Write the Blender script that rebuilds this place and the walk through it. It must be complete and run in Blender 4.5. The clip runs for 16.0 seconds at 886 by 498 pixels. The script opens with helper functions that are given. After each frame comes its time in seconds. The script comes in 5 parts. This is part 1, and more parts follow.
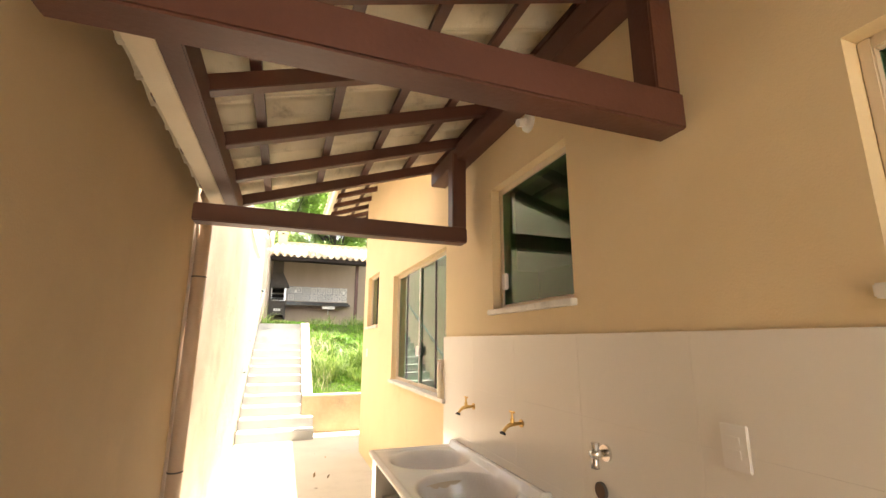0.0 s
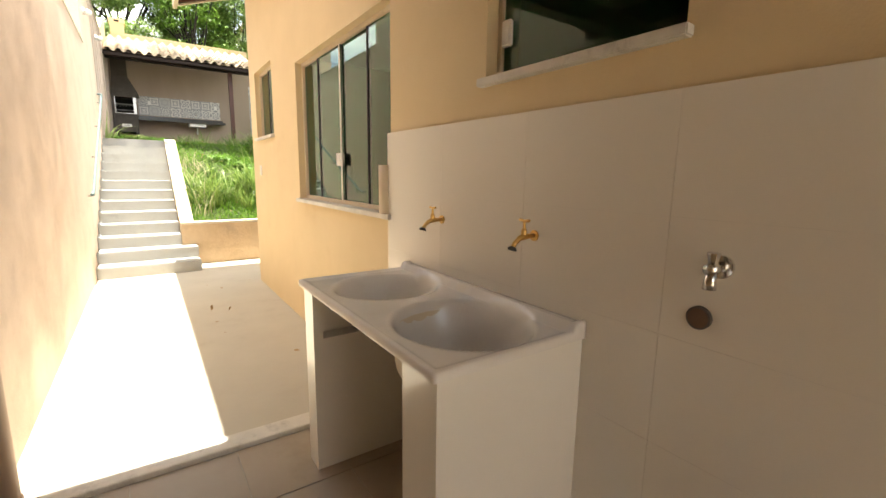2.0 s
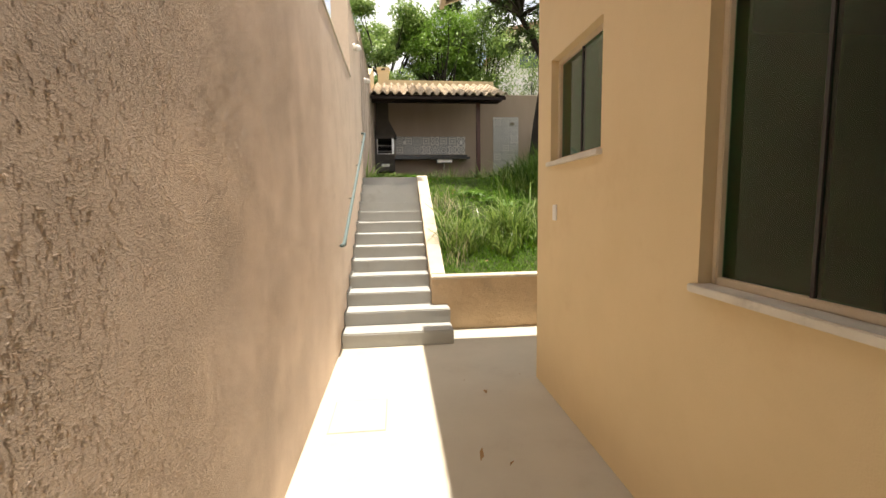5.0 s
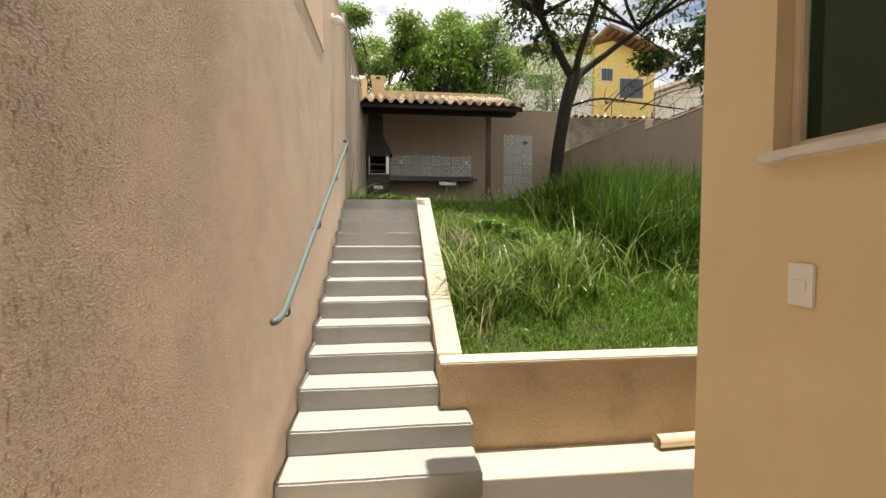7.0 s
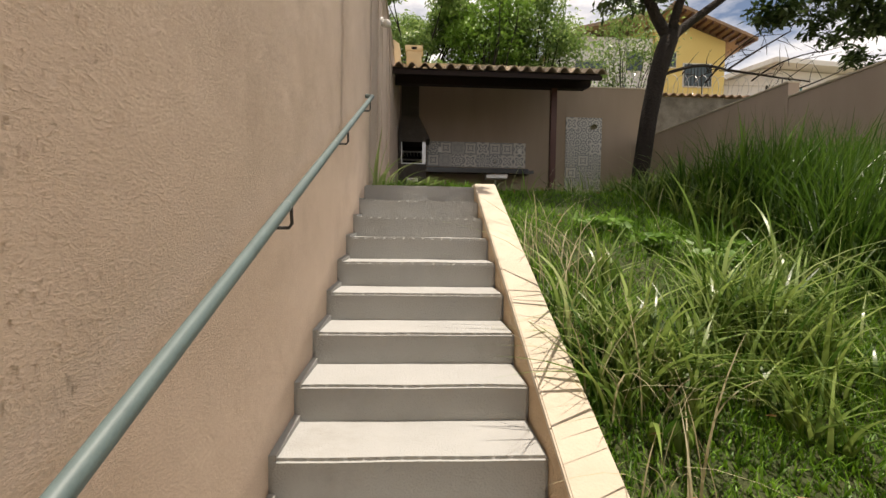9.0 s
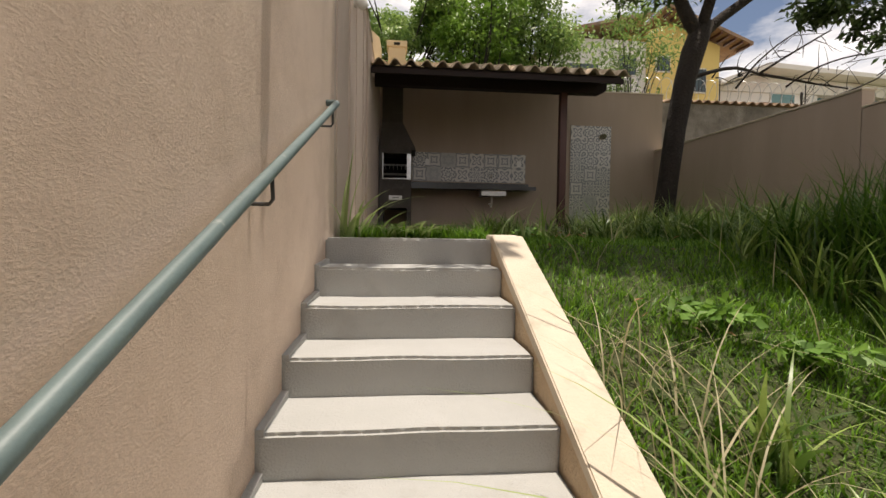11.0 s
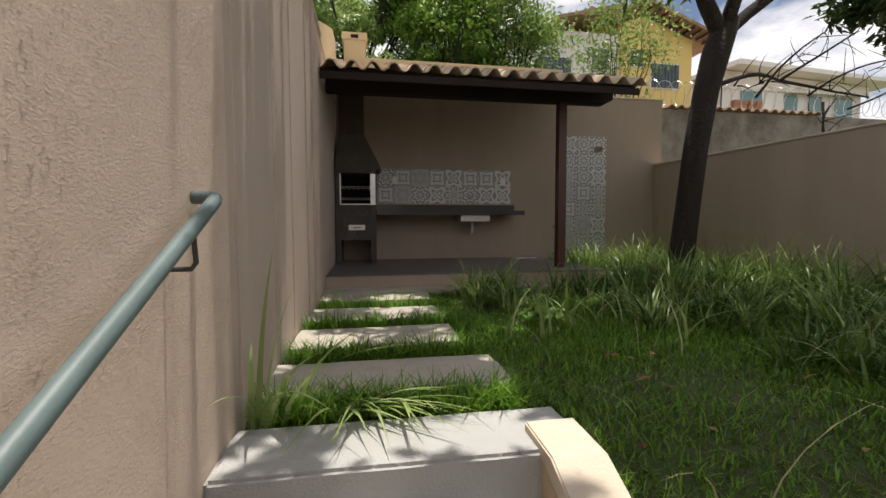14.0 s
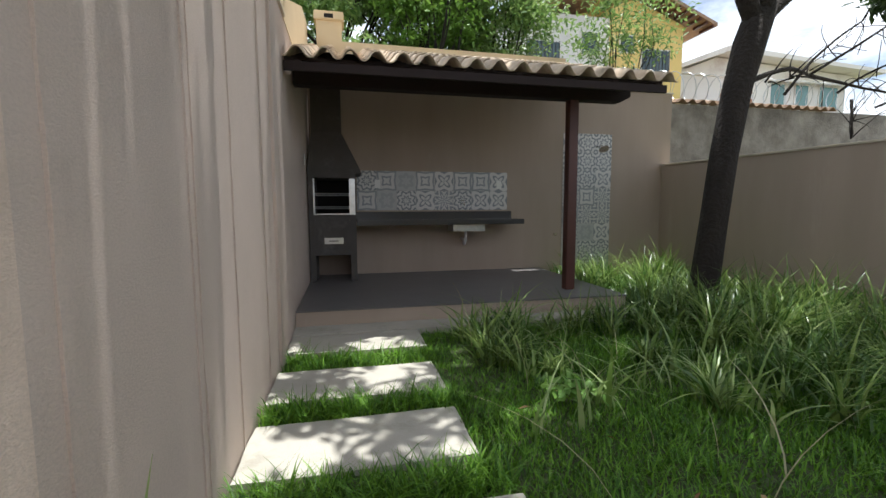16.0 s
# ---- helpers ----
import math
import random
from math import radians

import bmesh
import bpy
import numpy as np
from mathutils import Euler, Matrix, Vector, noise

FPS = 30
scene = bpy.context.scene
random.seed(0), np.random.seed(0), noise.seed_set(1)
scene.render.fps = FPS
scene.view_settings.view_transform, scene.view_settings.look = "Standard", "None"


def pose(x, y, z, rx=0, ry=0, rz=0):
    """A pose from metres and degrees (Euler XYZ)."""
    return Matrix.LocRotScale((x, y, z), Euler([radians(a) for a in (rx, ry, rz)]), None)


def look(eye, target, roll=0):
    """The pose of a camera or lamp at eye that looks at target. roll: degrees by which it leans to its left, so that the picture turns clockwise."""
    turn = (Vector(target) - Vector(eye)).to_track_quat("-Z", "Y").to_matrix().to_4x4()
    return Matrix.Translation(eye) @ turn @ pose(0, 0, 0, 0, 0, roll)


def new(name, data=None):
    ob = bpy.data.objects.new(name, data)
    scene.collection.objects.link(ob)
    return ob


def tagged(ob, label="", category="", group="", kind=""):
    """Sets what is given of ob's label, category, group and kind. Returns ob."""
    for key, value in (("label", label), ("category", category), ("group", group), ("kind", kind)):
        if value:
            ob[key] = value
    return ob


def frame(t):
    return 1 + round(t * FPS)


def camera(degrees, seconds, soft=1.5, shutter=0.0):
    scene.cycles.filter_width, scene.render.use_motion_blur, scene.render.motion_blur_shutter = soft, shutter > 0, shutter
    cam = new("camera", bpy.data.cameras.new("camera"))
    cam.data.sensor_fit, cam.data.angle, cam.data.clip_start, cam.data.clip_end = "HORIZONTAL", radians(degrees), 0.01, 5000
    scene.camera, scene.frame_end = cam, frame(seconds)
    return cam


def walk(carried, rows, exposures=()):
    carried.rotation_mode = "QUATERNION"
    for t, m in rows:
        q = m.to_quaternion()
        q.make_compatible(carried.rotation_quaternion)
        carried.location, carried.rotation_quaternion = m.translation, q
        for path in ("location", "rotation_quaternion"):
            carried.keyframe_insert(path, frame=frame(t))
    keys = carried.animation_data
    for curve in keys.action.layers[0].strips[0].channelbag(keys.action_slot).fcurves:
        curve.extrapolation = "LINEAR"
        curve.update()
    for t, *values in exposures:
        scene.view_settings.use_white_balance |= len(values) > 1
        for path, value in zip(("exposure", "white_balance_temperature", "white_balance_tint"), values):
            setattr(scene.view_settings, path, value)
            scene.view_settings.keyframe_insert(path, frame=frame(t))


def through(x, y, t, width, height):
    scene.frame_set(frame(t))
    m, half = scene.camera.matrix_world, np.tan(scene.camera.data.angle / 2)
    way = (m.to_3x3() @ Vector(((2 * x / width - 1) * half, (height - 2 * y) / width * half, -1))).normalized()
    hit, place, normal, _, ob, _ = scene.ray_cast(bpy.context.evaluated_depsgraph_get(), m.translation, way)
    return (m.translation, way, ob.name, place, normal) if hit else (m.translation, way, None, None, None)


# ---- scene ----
# ---------------------------------------------------------------- camera
cam = camera(91.34, 16.0)
# seconds, x, y, z, yaw, pitch, roll
ROWS = [
    (0.0, 0.621, 4.127, 1.635, -19.87, 12.04, -0.26),
    (0.5, 0.642, 4.300, 1.669, -21.12, 16.37, 0.77),
    (1.0, 0.626, 4.549, 1.566, -21.80, 6.30, 0.15),
    (1.5, 0.586, 4.810, 1.479, -25.66, -4.50, 0.29),
    (2.0, 0.640, 5.101, 1.439, -34.15, -9.75, -0.80),
    (2.5, 0.682, 5.411, 1.462, -34.94, -11.86, -0.92),
    (3.0, 0.623, 5.868, 1.449, -28.62, -11.59, -0.23),
    (3.5, 0.577, 6.256, 1.474, -16.55, -9.78, 1.17),
    (4.0, 0.599, 6.735, 1.510, -6.86, -7.44, 0.71),
    (4.2, 0.600, 6.905, 1.503, -6.10, -7.25, 0.90),
    (6.3, 0.690, 8.960, 1.615, -6.75, -3.00, -0.20),
    (6.5, 0.684, 9.178, 1.611, -6.95, -2.73, -0.51),
    (7.0, 0.687, 9.730, 1.612, -6.64, -2.48, -0.01),
    (7.5, 0.655, 10.235, 1.619, -5.25, -2.50, -0.41),
    (8.0, 0.661, 10.785, 1.608, -4.57, -2.49, 0.02),
    (8.5, 0.592, 11.300, 1.601, -3.36, -2.33, -0.60),
    (9.0, 0.545, 11.939, 1.619, -2.77, -2.17, -0.86),
    (9.5, 0.512, 12.476, 1.716, -3.14, -1.65, -1.68),
    (10.0, 0.489, 12.850, 1.849, -3.21, -1.51, -0.64),
    (10.2, 0.485, 12.950, 1.893, -4.45, -1.60, -0.70),
    (12.3, 0.452, 13.970, 2.388, -5.85, -2.00, -0.72),
    (12.5, 0.440, 14.078, 2.428, -6.41, -1.77, -0.55),
    (13.0, 0.437, 14.333, 2.532, -8.48, -1.64, -0.22),
    (13.5, 0.472, 14.524, 2.663, -9.57, -2.25, -0.21),
    (14.0, 0.478, 14.730, 2.793, -9.87, -3.25, 0.17),
    (14.5, 0.531, 14.931, 2.892, -11.08, -3.96, 0.16),
    (15.0, 0.540, 15.141, 2.971, -11.51, -4.26, 0.05),
    (15.5, 0.527, 15.337, 3.067, -11.34, -4.88, 0.27),
    (16.0, 0.495, 15.569, 3.170, -12.44, -5.40, 0.21),
]
EXPOSURES = [(0.0, 2.72, 7100, 10), (0.5, 2.72, 7100, 10), (1.0, 2.58, 7100, 8), (1.5, 2.5, 7100, 8), (2.0, 2.08, 6900, 8), (3.0, 1.5, 7000, 9),
             (4.0, 1.05, 7100, 11), (6.5, 0.7, 7200, 12), (8.0, 0.32, 7200, 14), (10.0, 0.15, 7200, 15), (12.5, 0.05, 6900, 15), (14.5, 0.25, 6500, 13),
             (15.0, 0.4, 6100, 11), (16.0, 0.6, 5900, 9)]
walk(cam, [(t, pose(x, y, z, 90 + pitch, roll, yaw)) for t, x, y, z, yaw, pitch, roll in ROWS], EXPOSURES)

# ---------------------------------------------------------------- light
SUN = Vector((0.064, 0.05, 1.0)).normalized()
world = bpy.data.worlds.new("sky")
scene.world = world
world.use_nodes = True
wt = world.node_tree
sky = wt.nodes.new("ShaderNodeTexSky")
sky.sky_type = "NISHITA"
sky.sun_disc = False
sky.sun_elevation = math.asin(SUN.z)
sky.sun_rotation = math.atan2(SUN.x, SUN.y)
wcoord = wt.nodes.new("ShaderNodeTexCoord")
wmap = wt.nodes.new("ShaderNodeMapping")
wmap.inputs["Scale"].default_value = (1.0, 1.0, 2.6)
wmap.inputs["Location"].default_value = (0.7, 0.35, 0.0)
cloud = wt.nodes.new("ShaderNodeTexNoise")
cloud.inputs["Scale"].default_value = 3.2
cloud.inputs["Detail"].default_value = 7.0
cloud.inputs["Roughness"].default_value = 0.58
cramp = wt.nodes.new("ShaderNodeValToRGB")
cramp.color_ramp.elements[0].position = 0.37
cramp.color_ramp.elements[1].position = 0.58
cmix = wt.nodes.new("ShaderNodeMix")
cmix.data_type = "RGBA"
cmix.inputs["B"].default_value = (12.2, 12.2, 12.3, 1)
wt.links.new(wcoord.outputs["Generated"], wmap.inputs["Vector"])
wt.links.new(wmap.outputs["Vector"], cloud.inputs["Vector"])
wt.links.new(cloud.outputs["Fac"], cramp.inputs["Fac"])
wt.links.new(cramp.outputs["Color"], cmix.inputs["Factor"])
wt.links.new(sky.outputs["Color"], cmix.inputs["A"])
wt.links.new(cmix.outputs["Result"], wt.nodes["Background"].inputs["Color"])
wt.nodes["Background"].inputs["Strength"].default_value = 0.088

sun_data = bpy.data.lights.new("sun", "SUN")
sun_data.energy = 4.6
sun_data.angle = radians(0.55)
sun_data.color = (1.0, 0.95, 0.87)
sun = new("sun", sun_data)
sun.matrix_world = look(SUN * 40, (0, 0, 0))


# ---------------------------------------------------------------- materials
def material(name, a, b=None, rough=0.8, scale=6.0, fine=90.0, bump=0.3, depth=0.004, metal=0.0, spot=None, spot_scale=1.5,
             spot_at=(0.55, 0.75), vary=0.0, stretch=(1, 1, 1), coarse_bump=0.0, coat=0.0, chips=0.0, fade=None):
    """Two tones mixed by noise at two scales, optional stains, grain as bump."""
    m = bpy.data.materials.new(name)
    m.use_nodes = True
    t = m.node_tree
    n, k = t.nodes, t.links
    p = n["Principled BSDF"]
    p.inputs["Roughness"].default_value = rough
    p.inputs["Metallic"].default_value = metal
    p.inputs["Coat Weight"].default_value = coat
    b = b or tuple(c * 0.85 for c in a)
    geo = n.new("ShaderNodeNewGeometry")
    mp = n.new("ShaderNodeMapping")
    mp.inputs["Scale"].default_value = stretch
    k.new(geo.outputs["Position"], mp.inputs["Vector"])
    n1 = n.new("ShaderNodeTexNoise")
    n1.inputs["Scale"].default_value = scale
    n1.inputs["Detail"].default_value = 6
    n1.inputs["Roughness"].default_value = 0.62
    k.new(mp.outputs["Vector"], n1.inputs["Vector"])
    r1 = n.new("ShaderNodeValToRGB")
    r1.color_ramp.elements[0].position, r1.color_ramp.elements[1].position = 0.32, 0.7
    r1.color_ramp.elements[0].color, r1.color_ramp.elements[1].color = (*a, 1), (*b, 1)
    k.new(n1.outputs["Fac"], r1.inputs["Fac"])
    colour = r1.outputs["Color"]
    if spot:
        n2 = n.new("ShaderNodeTexNoise")
        n2.inputs["Scale"].default_value = spot_scale
        n2.inputs["Detail"].default_value = 8
        n2.inputs["Roughness"].default_value = 0.7
        k.new(mp.outputs["Vector"], n2.inputs["Vector"])
        r2 = n.new("ShaderNodeValToRGB")
        r2.color_ramp.elements[0].position, r2.color_ramp.elements[1].position = spot_at
        k.new(n2.outputs["Fac"], r2.inputs["Fac"])
        x = n.new("ShaderNodeMix")
        x.data_type = "RGBA"
        x.inputs["B"].default_value = (*spot, 1)
        k.new(r2.outputs["Color"], x.inputs["Factor"])
        k.new(colour, x.inputs["A"])
        colour = x.outputs["Result"]
    if vary:
        info = n.new("ShaderNodeObjectInfo")
        mr = n.new("ShaderNodeMapRange")
        mr.inputs["To Min"].default_value, mr.inputs["To Max"].default_value = 1 - vary, 1 + vary
        k.new(info.outputs["Random"], mr.inputs["Value"])
        hs = n.new("ShaderNodeHueSaturation")
        k.new(mr.outputs["Result"], hs.inputs["Value"])
        k.new(colour, hs.inputs["Color"])
        colour = hs.outputs["Color"]
    k.new(colour, p.inputs["Base Color"])
    if bump:
        n3 = n.new("ShaderNodeTexNoise")
        n3.inputs["Scale"].default_value = fine
        n3.inputs["Detail"].default_value = 4
        k.new(geo.outputs["Position"], n3.inputs["Vector"])
        bp = n.new("ShaderNodeBump")
        bp.inputs["Strength"].default_value = bump
        bp.inputs["Distance"].default_value = depth
        k.new(n3.outputs["Fac"], bp.inputs["Height"])
        if chips:
            # raised grains of thrown mortar, denser in patches
            cm = n.new("ShaderNodeMapping")
            cm.inputs["Scale"].default_value = (1.0, 0.85, 1.35)
            k.new(geo.outputs["Position"], cm.inputs["Vector"])
            n5 = n.new("ShaderNodeTexNoise")
            n5.inputs["Scale"].default_value = fine * 0.85
            n5.inputs["Detail"].default_value = 5
            n5.inputs["Roughness"].default_value = 0.72
            n5.inputs["Distortion"].default_value = 0.15
            k.new(cm.outputs["Vector"], n5.inputs["Vector"])
            grain = n.new("ShaderNodeMapRange")
            grain.interpolation_type = "SMOOTHSTEP"
            grain.inputs["From Min"].default_value, grain.inputs["From Max"].default_value = 0.36, 0.74
            k.new(n5.outputs["Fac"], grain.inputs["Value"])
            n6 = n.new("ShaderNodeTexNoise")
            n6.inputs["Scale"].default_value = 1.7
            n6.inputs["Detail"].default_value = 3
            k.new(geo.outputs["Position"], n6.inputs["Vector"])
            mr6 = n.new("ShaderNodeMapRange")
            mr6.inputs["From Min"].default_value, mr6.inputs["From Max"].default_value = 0.35, 0.65
            mr6.inputs["To Min"].default_value, mr6.inputs["To Max"].default_value = 0.3, 1.0
            k.new(n6.outputs["Fac"], mr6.inputs["Value"])
            mu = n.new("ShaderNodeMath")
            mu.operation = "MULTIPLY"
            k.new(grain.outputs["Result"], mu.inputs[0])
            k.new(mr6.outputs["Result"], mu.inputs[1])
            if fade:
                # the coarse throw thins out along the wall
                sep = n.new("ShaderNodeSeparateXYZ")
                k.new(geo.outputs["Position"], sep.inputs["Vector"])
                fm = n.new("ShaderNodeMapRange")
                fm.inputs["From Min"].default_value, fm.inputs["From Max"].default_value = fade[0], fade[1]
                fm.inputs["To Min"].default_value, fm.inputs["To Max"].default_value = 1.0, fade[2]
                k.new(sep.outputs["Y"], fm.inputs["Value"])
                k.new(fm.outputs["Result"], bp.inputs["Strength"])
            k.new(mu.outputs["Value"], bp.inputs["Height"])
            # relief shading put into the colour: hollows between the grains go darker
            dm = n.new("ShaderNodeMapRange")
            dm.inputs["From Min"].default_value, dm.inputs["From Max"].default_value = 0.36, 0.56
            dm.inputs["To Min"].default_value, dm.inputs["To Max"].default_value = 0.86, 1.04
            k.new(n5.outputs["Fac"], dm.inputs["Value"])
            dmix = n.new("ShaderNodeMix")
            dmix.inputs["A"].default_value = 1.0
            k.new(mr6.outputs["Result"], dmix.inputs["Factor"])
            k.new(dm.outputs["Result"], dmix.inputs["B"])
            dh = n.new("ShaderNodeHueSaturation")
            k.new(dmix.outputs["Result"], dh.inputs["Value"])
            k.new(colour, dh.inputs["Color"])
            k.new(dh.outputs["Color"], p.inputs["Base Color"])
        last = bp
        if coarse_bump:
            n4 = n.new("ShaderNodeTexNoise")
            n4.inputs["Scale"].default_value = 7.0
            n4.inputs["Detail"].default_value = 3
            k.new(geo.outputs["Position"], n4.inputs["Vector"])
            b2 = n.new("ShaderNodeBump")
            b2.inputs["Strength"].default_value = coarse_bump
            b2.inputs["Distance"].default_value = 0.03
            k.new(n4.outputs["Fac"], b2.inputs["Height"])
            k.new(b2.outputs["Normal"], bp.inputs["Normal"])
        k.new(last.outputs["Normal"], p.inputs["Normal"])
    return m


STUCCO = material("rough_stucco", (0.73, 0.58, 0.465), (0.68, 0.535, 0.42), 0.9, 2.5, 115, 1.0, 0.006, chips=1.0, spot=(0.55, 0.42, 0.32),
                  spot_scale=1.3, spot_at=(0.5, 0.8), coarse_bump=0.28, fade=(10.4, 12.6, 0.55))
# House wall paint with the shade under the roof mixed into its colour
SHADED_LAUNDRY_WALL = material("shaded_house_paint", (0.40, 0.285, 0.165), (0.365, 0.26, 0.15), 0.85, 2.2, 120, 0.35, 0.003, spot=(0.48, 0.335, 0.19),
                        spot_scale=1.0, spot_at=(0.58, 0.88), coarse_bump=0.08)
SMOOTH_WALL = material("painted_render", (0.60, 0.48, 0.395), (0.56, 0.45, 0.37), 0.88, 3.0, 130, 0.7, 0.003, chips=1.0, spot=(0.40, 0.315, 0.25),
                       spot_scale=1.3, spot_at=(0.6, 0.9), stretch=(1, 1, 0.5), coarse_bump=0.08)
# Taupe darkened for the shade these walls stand in; paler streaks run down
SHADED_RENDER = material("shaded_taupe_render", (0.42, 0.33, 0.26), (0.375, 0.295, 0.23), 0.88, 2.6, 120, 0.4, 0.004, spot=(0.50, 0.42, 0.345),
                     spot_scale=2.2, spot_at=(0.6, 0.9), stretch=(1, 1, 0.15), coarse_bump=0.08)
HOUSE_WALL = material("house_render", (0.73, 0.58, 0.36), (0.69, 0.545, 0.33), 0.85, 2.2, 150, 0.35, 0.003, spot=(0.62, 0.45, 0.26),
                      spot_scale=0.8, spot_at=(0.6, 0.9), coarse_bump=0.06)
PLANTER = material("planter_render", (0.62, 0.47, 0.31), (0.53, 0.39, 0.25), 0.9, 4.5, 70, 0.9, 0.014, spot=(0.36, 0.28, 0.20), spot_scale=2.6,
                   spot_at=(0.52, 0.8), coarse_bump=0.8)
COPING = material("coping_cement", (0.64, 0.565, 0.455), (0.55, 0.48, 0.38), 0.9, 5, 90, 0.5, 0.005, spot=(0.36, 0.31, 0.24), spot_scale=4, spot_at=(0.55, 0.8))
CEMENT = material("floor_cement", (0.57, 0.53, 0.44), (0.52, 0.48, 0.395), 0.8, 1.8, 140, 0.25, 0.002, spot=(0.45, 0.40, 0.33), spot_scale=0.9,
                  spot_at=(0.55, 0.85))
TREAD = material("step_cement", (0.425, 0.43, 0.415), (0.38, 0.385, 0.37), 0.85, 3.0, 110, 0.7, 0.006, spot=(0.31, 0.30, 0.275), spot_scale=2.3,
                 spot_at=(0.56, 0.85), coarse_bump=0.08)
SLAB = material("path_concrete", (0.46, 0.43, 0.36), (0.40, 0.37, 0.31), 0.9, 4.0, 120, 0.5, 0.004, spot=(0.28, 0.26, 0.20), spot_scale=3.0)
WOOD = material("stained_wood", (0.098, 0.035, 0.023), (0.068, 0.023, 0.015), 0.5, 14, 60, 0.35, 0.003, stretch=(0.25, 0.25, 0.25))
# Dark brown timber taken nearly black to hold the shade under the tiles
SHADED_WOOD = material("shaded_wood", (0.020, 0.010, 0.008), (0.014, 0.007, 0.006), 0.85, 14, 60, 0.35, 0.003)
ROOF_TILE = material("cream_roof_tile", (0.80, 0.71, 0.56), (0.74, 0.64, 0.48), 0.85, 9, 80, 0.5, 0.004, spot=(0.36, 0.29, 0.2), spot_scale=6, vary=0.10)
PATIO_TILE = material("shelter_roof_tile", (0.60, 0.49, 0.36), (0.50, 0.38, 0.26), 0.85, 9, 80, 0.5, 0.004, spot=(0.25, 0.2, 0.15), spot_scale=5,
                      spot_at=(0.5, 0.8), vary=0.14)
RED_TILE = material("clay_roof_tile", (0.40, 0.27, 0.17), (0.30, 0.18, 0.11), 0.85, 2, 12, 0.5, 0.02, spot=(0.2, 0.15, 0.11), spot_scale=4, spot_at=(0.45, 0.7))
WHITE_TILE = material("white_wall_tile", (0.78, 0.745, 0.68), (0.76, 0.725, 0.66), 0.22, 1.2, 30, 0.05, 0.001, coat=0.2)
PORCELAIN = material("synthetic_marble", (0.76, 0.73, 0.69), (0.70, 0.665, 0.62), 0.25, 5, 60, 0.03, 0.001, coat=0.3)
LEANTO_TILE = material("floor_tile", (0.36, 0.295, 0.23), (0.32, 0.26, 0.20), 0.35, 3, 60, 0.05, 0.001, spot=(0.27, 0.22, 0.17), spot_scale=2)
GROUT = material("grout", (0.42, 0.38, 0.32), rough=0.9, fine=200)
WHITE_GROUT = material("white_grout", (0.755, 0.72, 0.655), rough=0.7, fine=200)
MARBLE = material("marble", (0.72, 0.69, 0.63), (0.55, 0.52, 0.47), 0.35, 5, 40, 0.05, 0.001, spot=(0.42, 0.4, 0.37), spot_scale=6, spot_at=(0.55, 0.72))
PAINTED_PIPE = material("painted_pipe", (0.50, 0.365, 0.265), (0.46, 0.335, 0.24), 0.6, 6, 60, 0.15, 0.002)
CREAM_FRAME = material("cream_frame", (0.66, 0.56, 0.42), (0.62, 0.52, 0.38), 0.55, 4, 60, 0.1, 0.001)
BRASS = material("brass", (0.72, 0.48, 0.18), (0.55, 0.35, 0.12), 0.28, 30, 80, 0.1, 0.001, metal=1.0)
CHROME = material("chrome", (0.72, 0.70, 0.67), (0.62, 0.60, 0.57), 0.18, 20, 80, 0.05, 0.001, metal=1.0)
STEEL = material("stainless_steel", (0.62, 0.62, 0.61), (0.5, 0.5, 0.49), 0.3, 20, 80, 0.1, 0.001, metal=1.0)
RAIL = material("rail_paint", (0.13, 0.185, 0.185), (0.105, 0.15, 0.15), 0.5, 10, 120, 0.25, 0.002, spot=(0.34, 0.36, 0.33), spot_scale=7, spot_at=(0.62, 0.75))
IRON = material("dark_iron", (0.035, 0.038, 0.038), (0.05, 0.045, 0.04), 0.6, 12, 90, 0.2, 0.002)
WHITE_PLASTIC = material("white_plastic", (0.78, 0.76, 0.72), (0.75, 0.73, 0.69), 0.4, 8, 60, 0.02, 0.001)
CREAM_PLASTIC = material("cream_plastic", (0.74, 0.63, 0.46), (0.70, 0.59, 0.43), 0.5, 6, 60, 0.05, 0.001)
GREY_MASONRY = material("barbecue_render", (0.10, 0.088, 0.078), (0.08, 0.07, 0.062), 0.85, 6, 90, 0.5, 0.004, spot=(0.15, 0.135, 0.12), spot_scale=4)
SOOT = material("soot", (0.02, 0.018, 0.017), rough=0.95, fine=60)
GRANITE = material("dark_granite", (0.035, 0.036, 0.037), (0.06, 0.06, 0.06), 0.2, 60, 60, 0.02, 0.001)
GREY_FLOOR = material("grey_floor_tile", (0.16, 0.15, 0.145), (0.14, 0.13, 0.125), 0.4, 3, 60, 0.05, 0.001)
RAW_WALL = material("raw_cement_wall", (0.40, 0.36, 0.31), (0.22, 0.195, 0.165), 0.95, 3.2, 40, 1.0, 0.02, spot=(0.13, 0.115, 0.10), spot_scale=2.4,
                    spot_at=(0.45, 0.8), coarse_bump=0.3)
SOIL = material("garden_soil", (0.045, 0.07, 0.018), (0.06, 0.06, 0.025), 0.95, 6, 40, 0.8, 0.02, spot=(0.05, 0.075, 0.02), spot_scale=3)
EARTH = material("open_ground", (0.16, 0.14, 0.08), (0.09, 0.11, 0.045), 0.95, 0.2, 2, 0.4, 0.1)
BARK = material("bark", (0.036, 0.028, 0.022), (0.02, 0.0155, 0.012), 1.0, 8, 26, 1.0, 0.03, spot=(0.05, 0.042, 0.036), spot_scale=5, stretch=(1, 1, 0.35))
CLOTH = material("dark_cloth", (0.045, 0.085, 0.075), (0.07, 0.115, 0.10), 0.9, 30, 200, 0.5, 0.003)
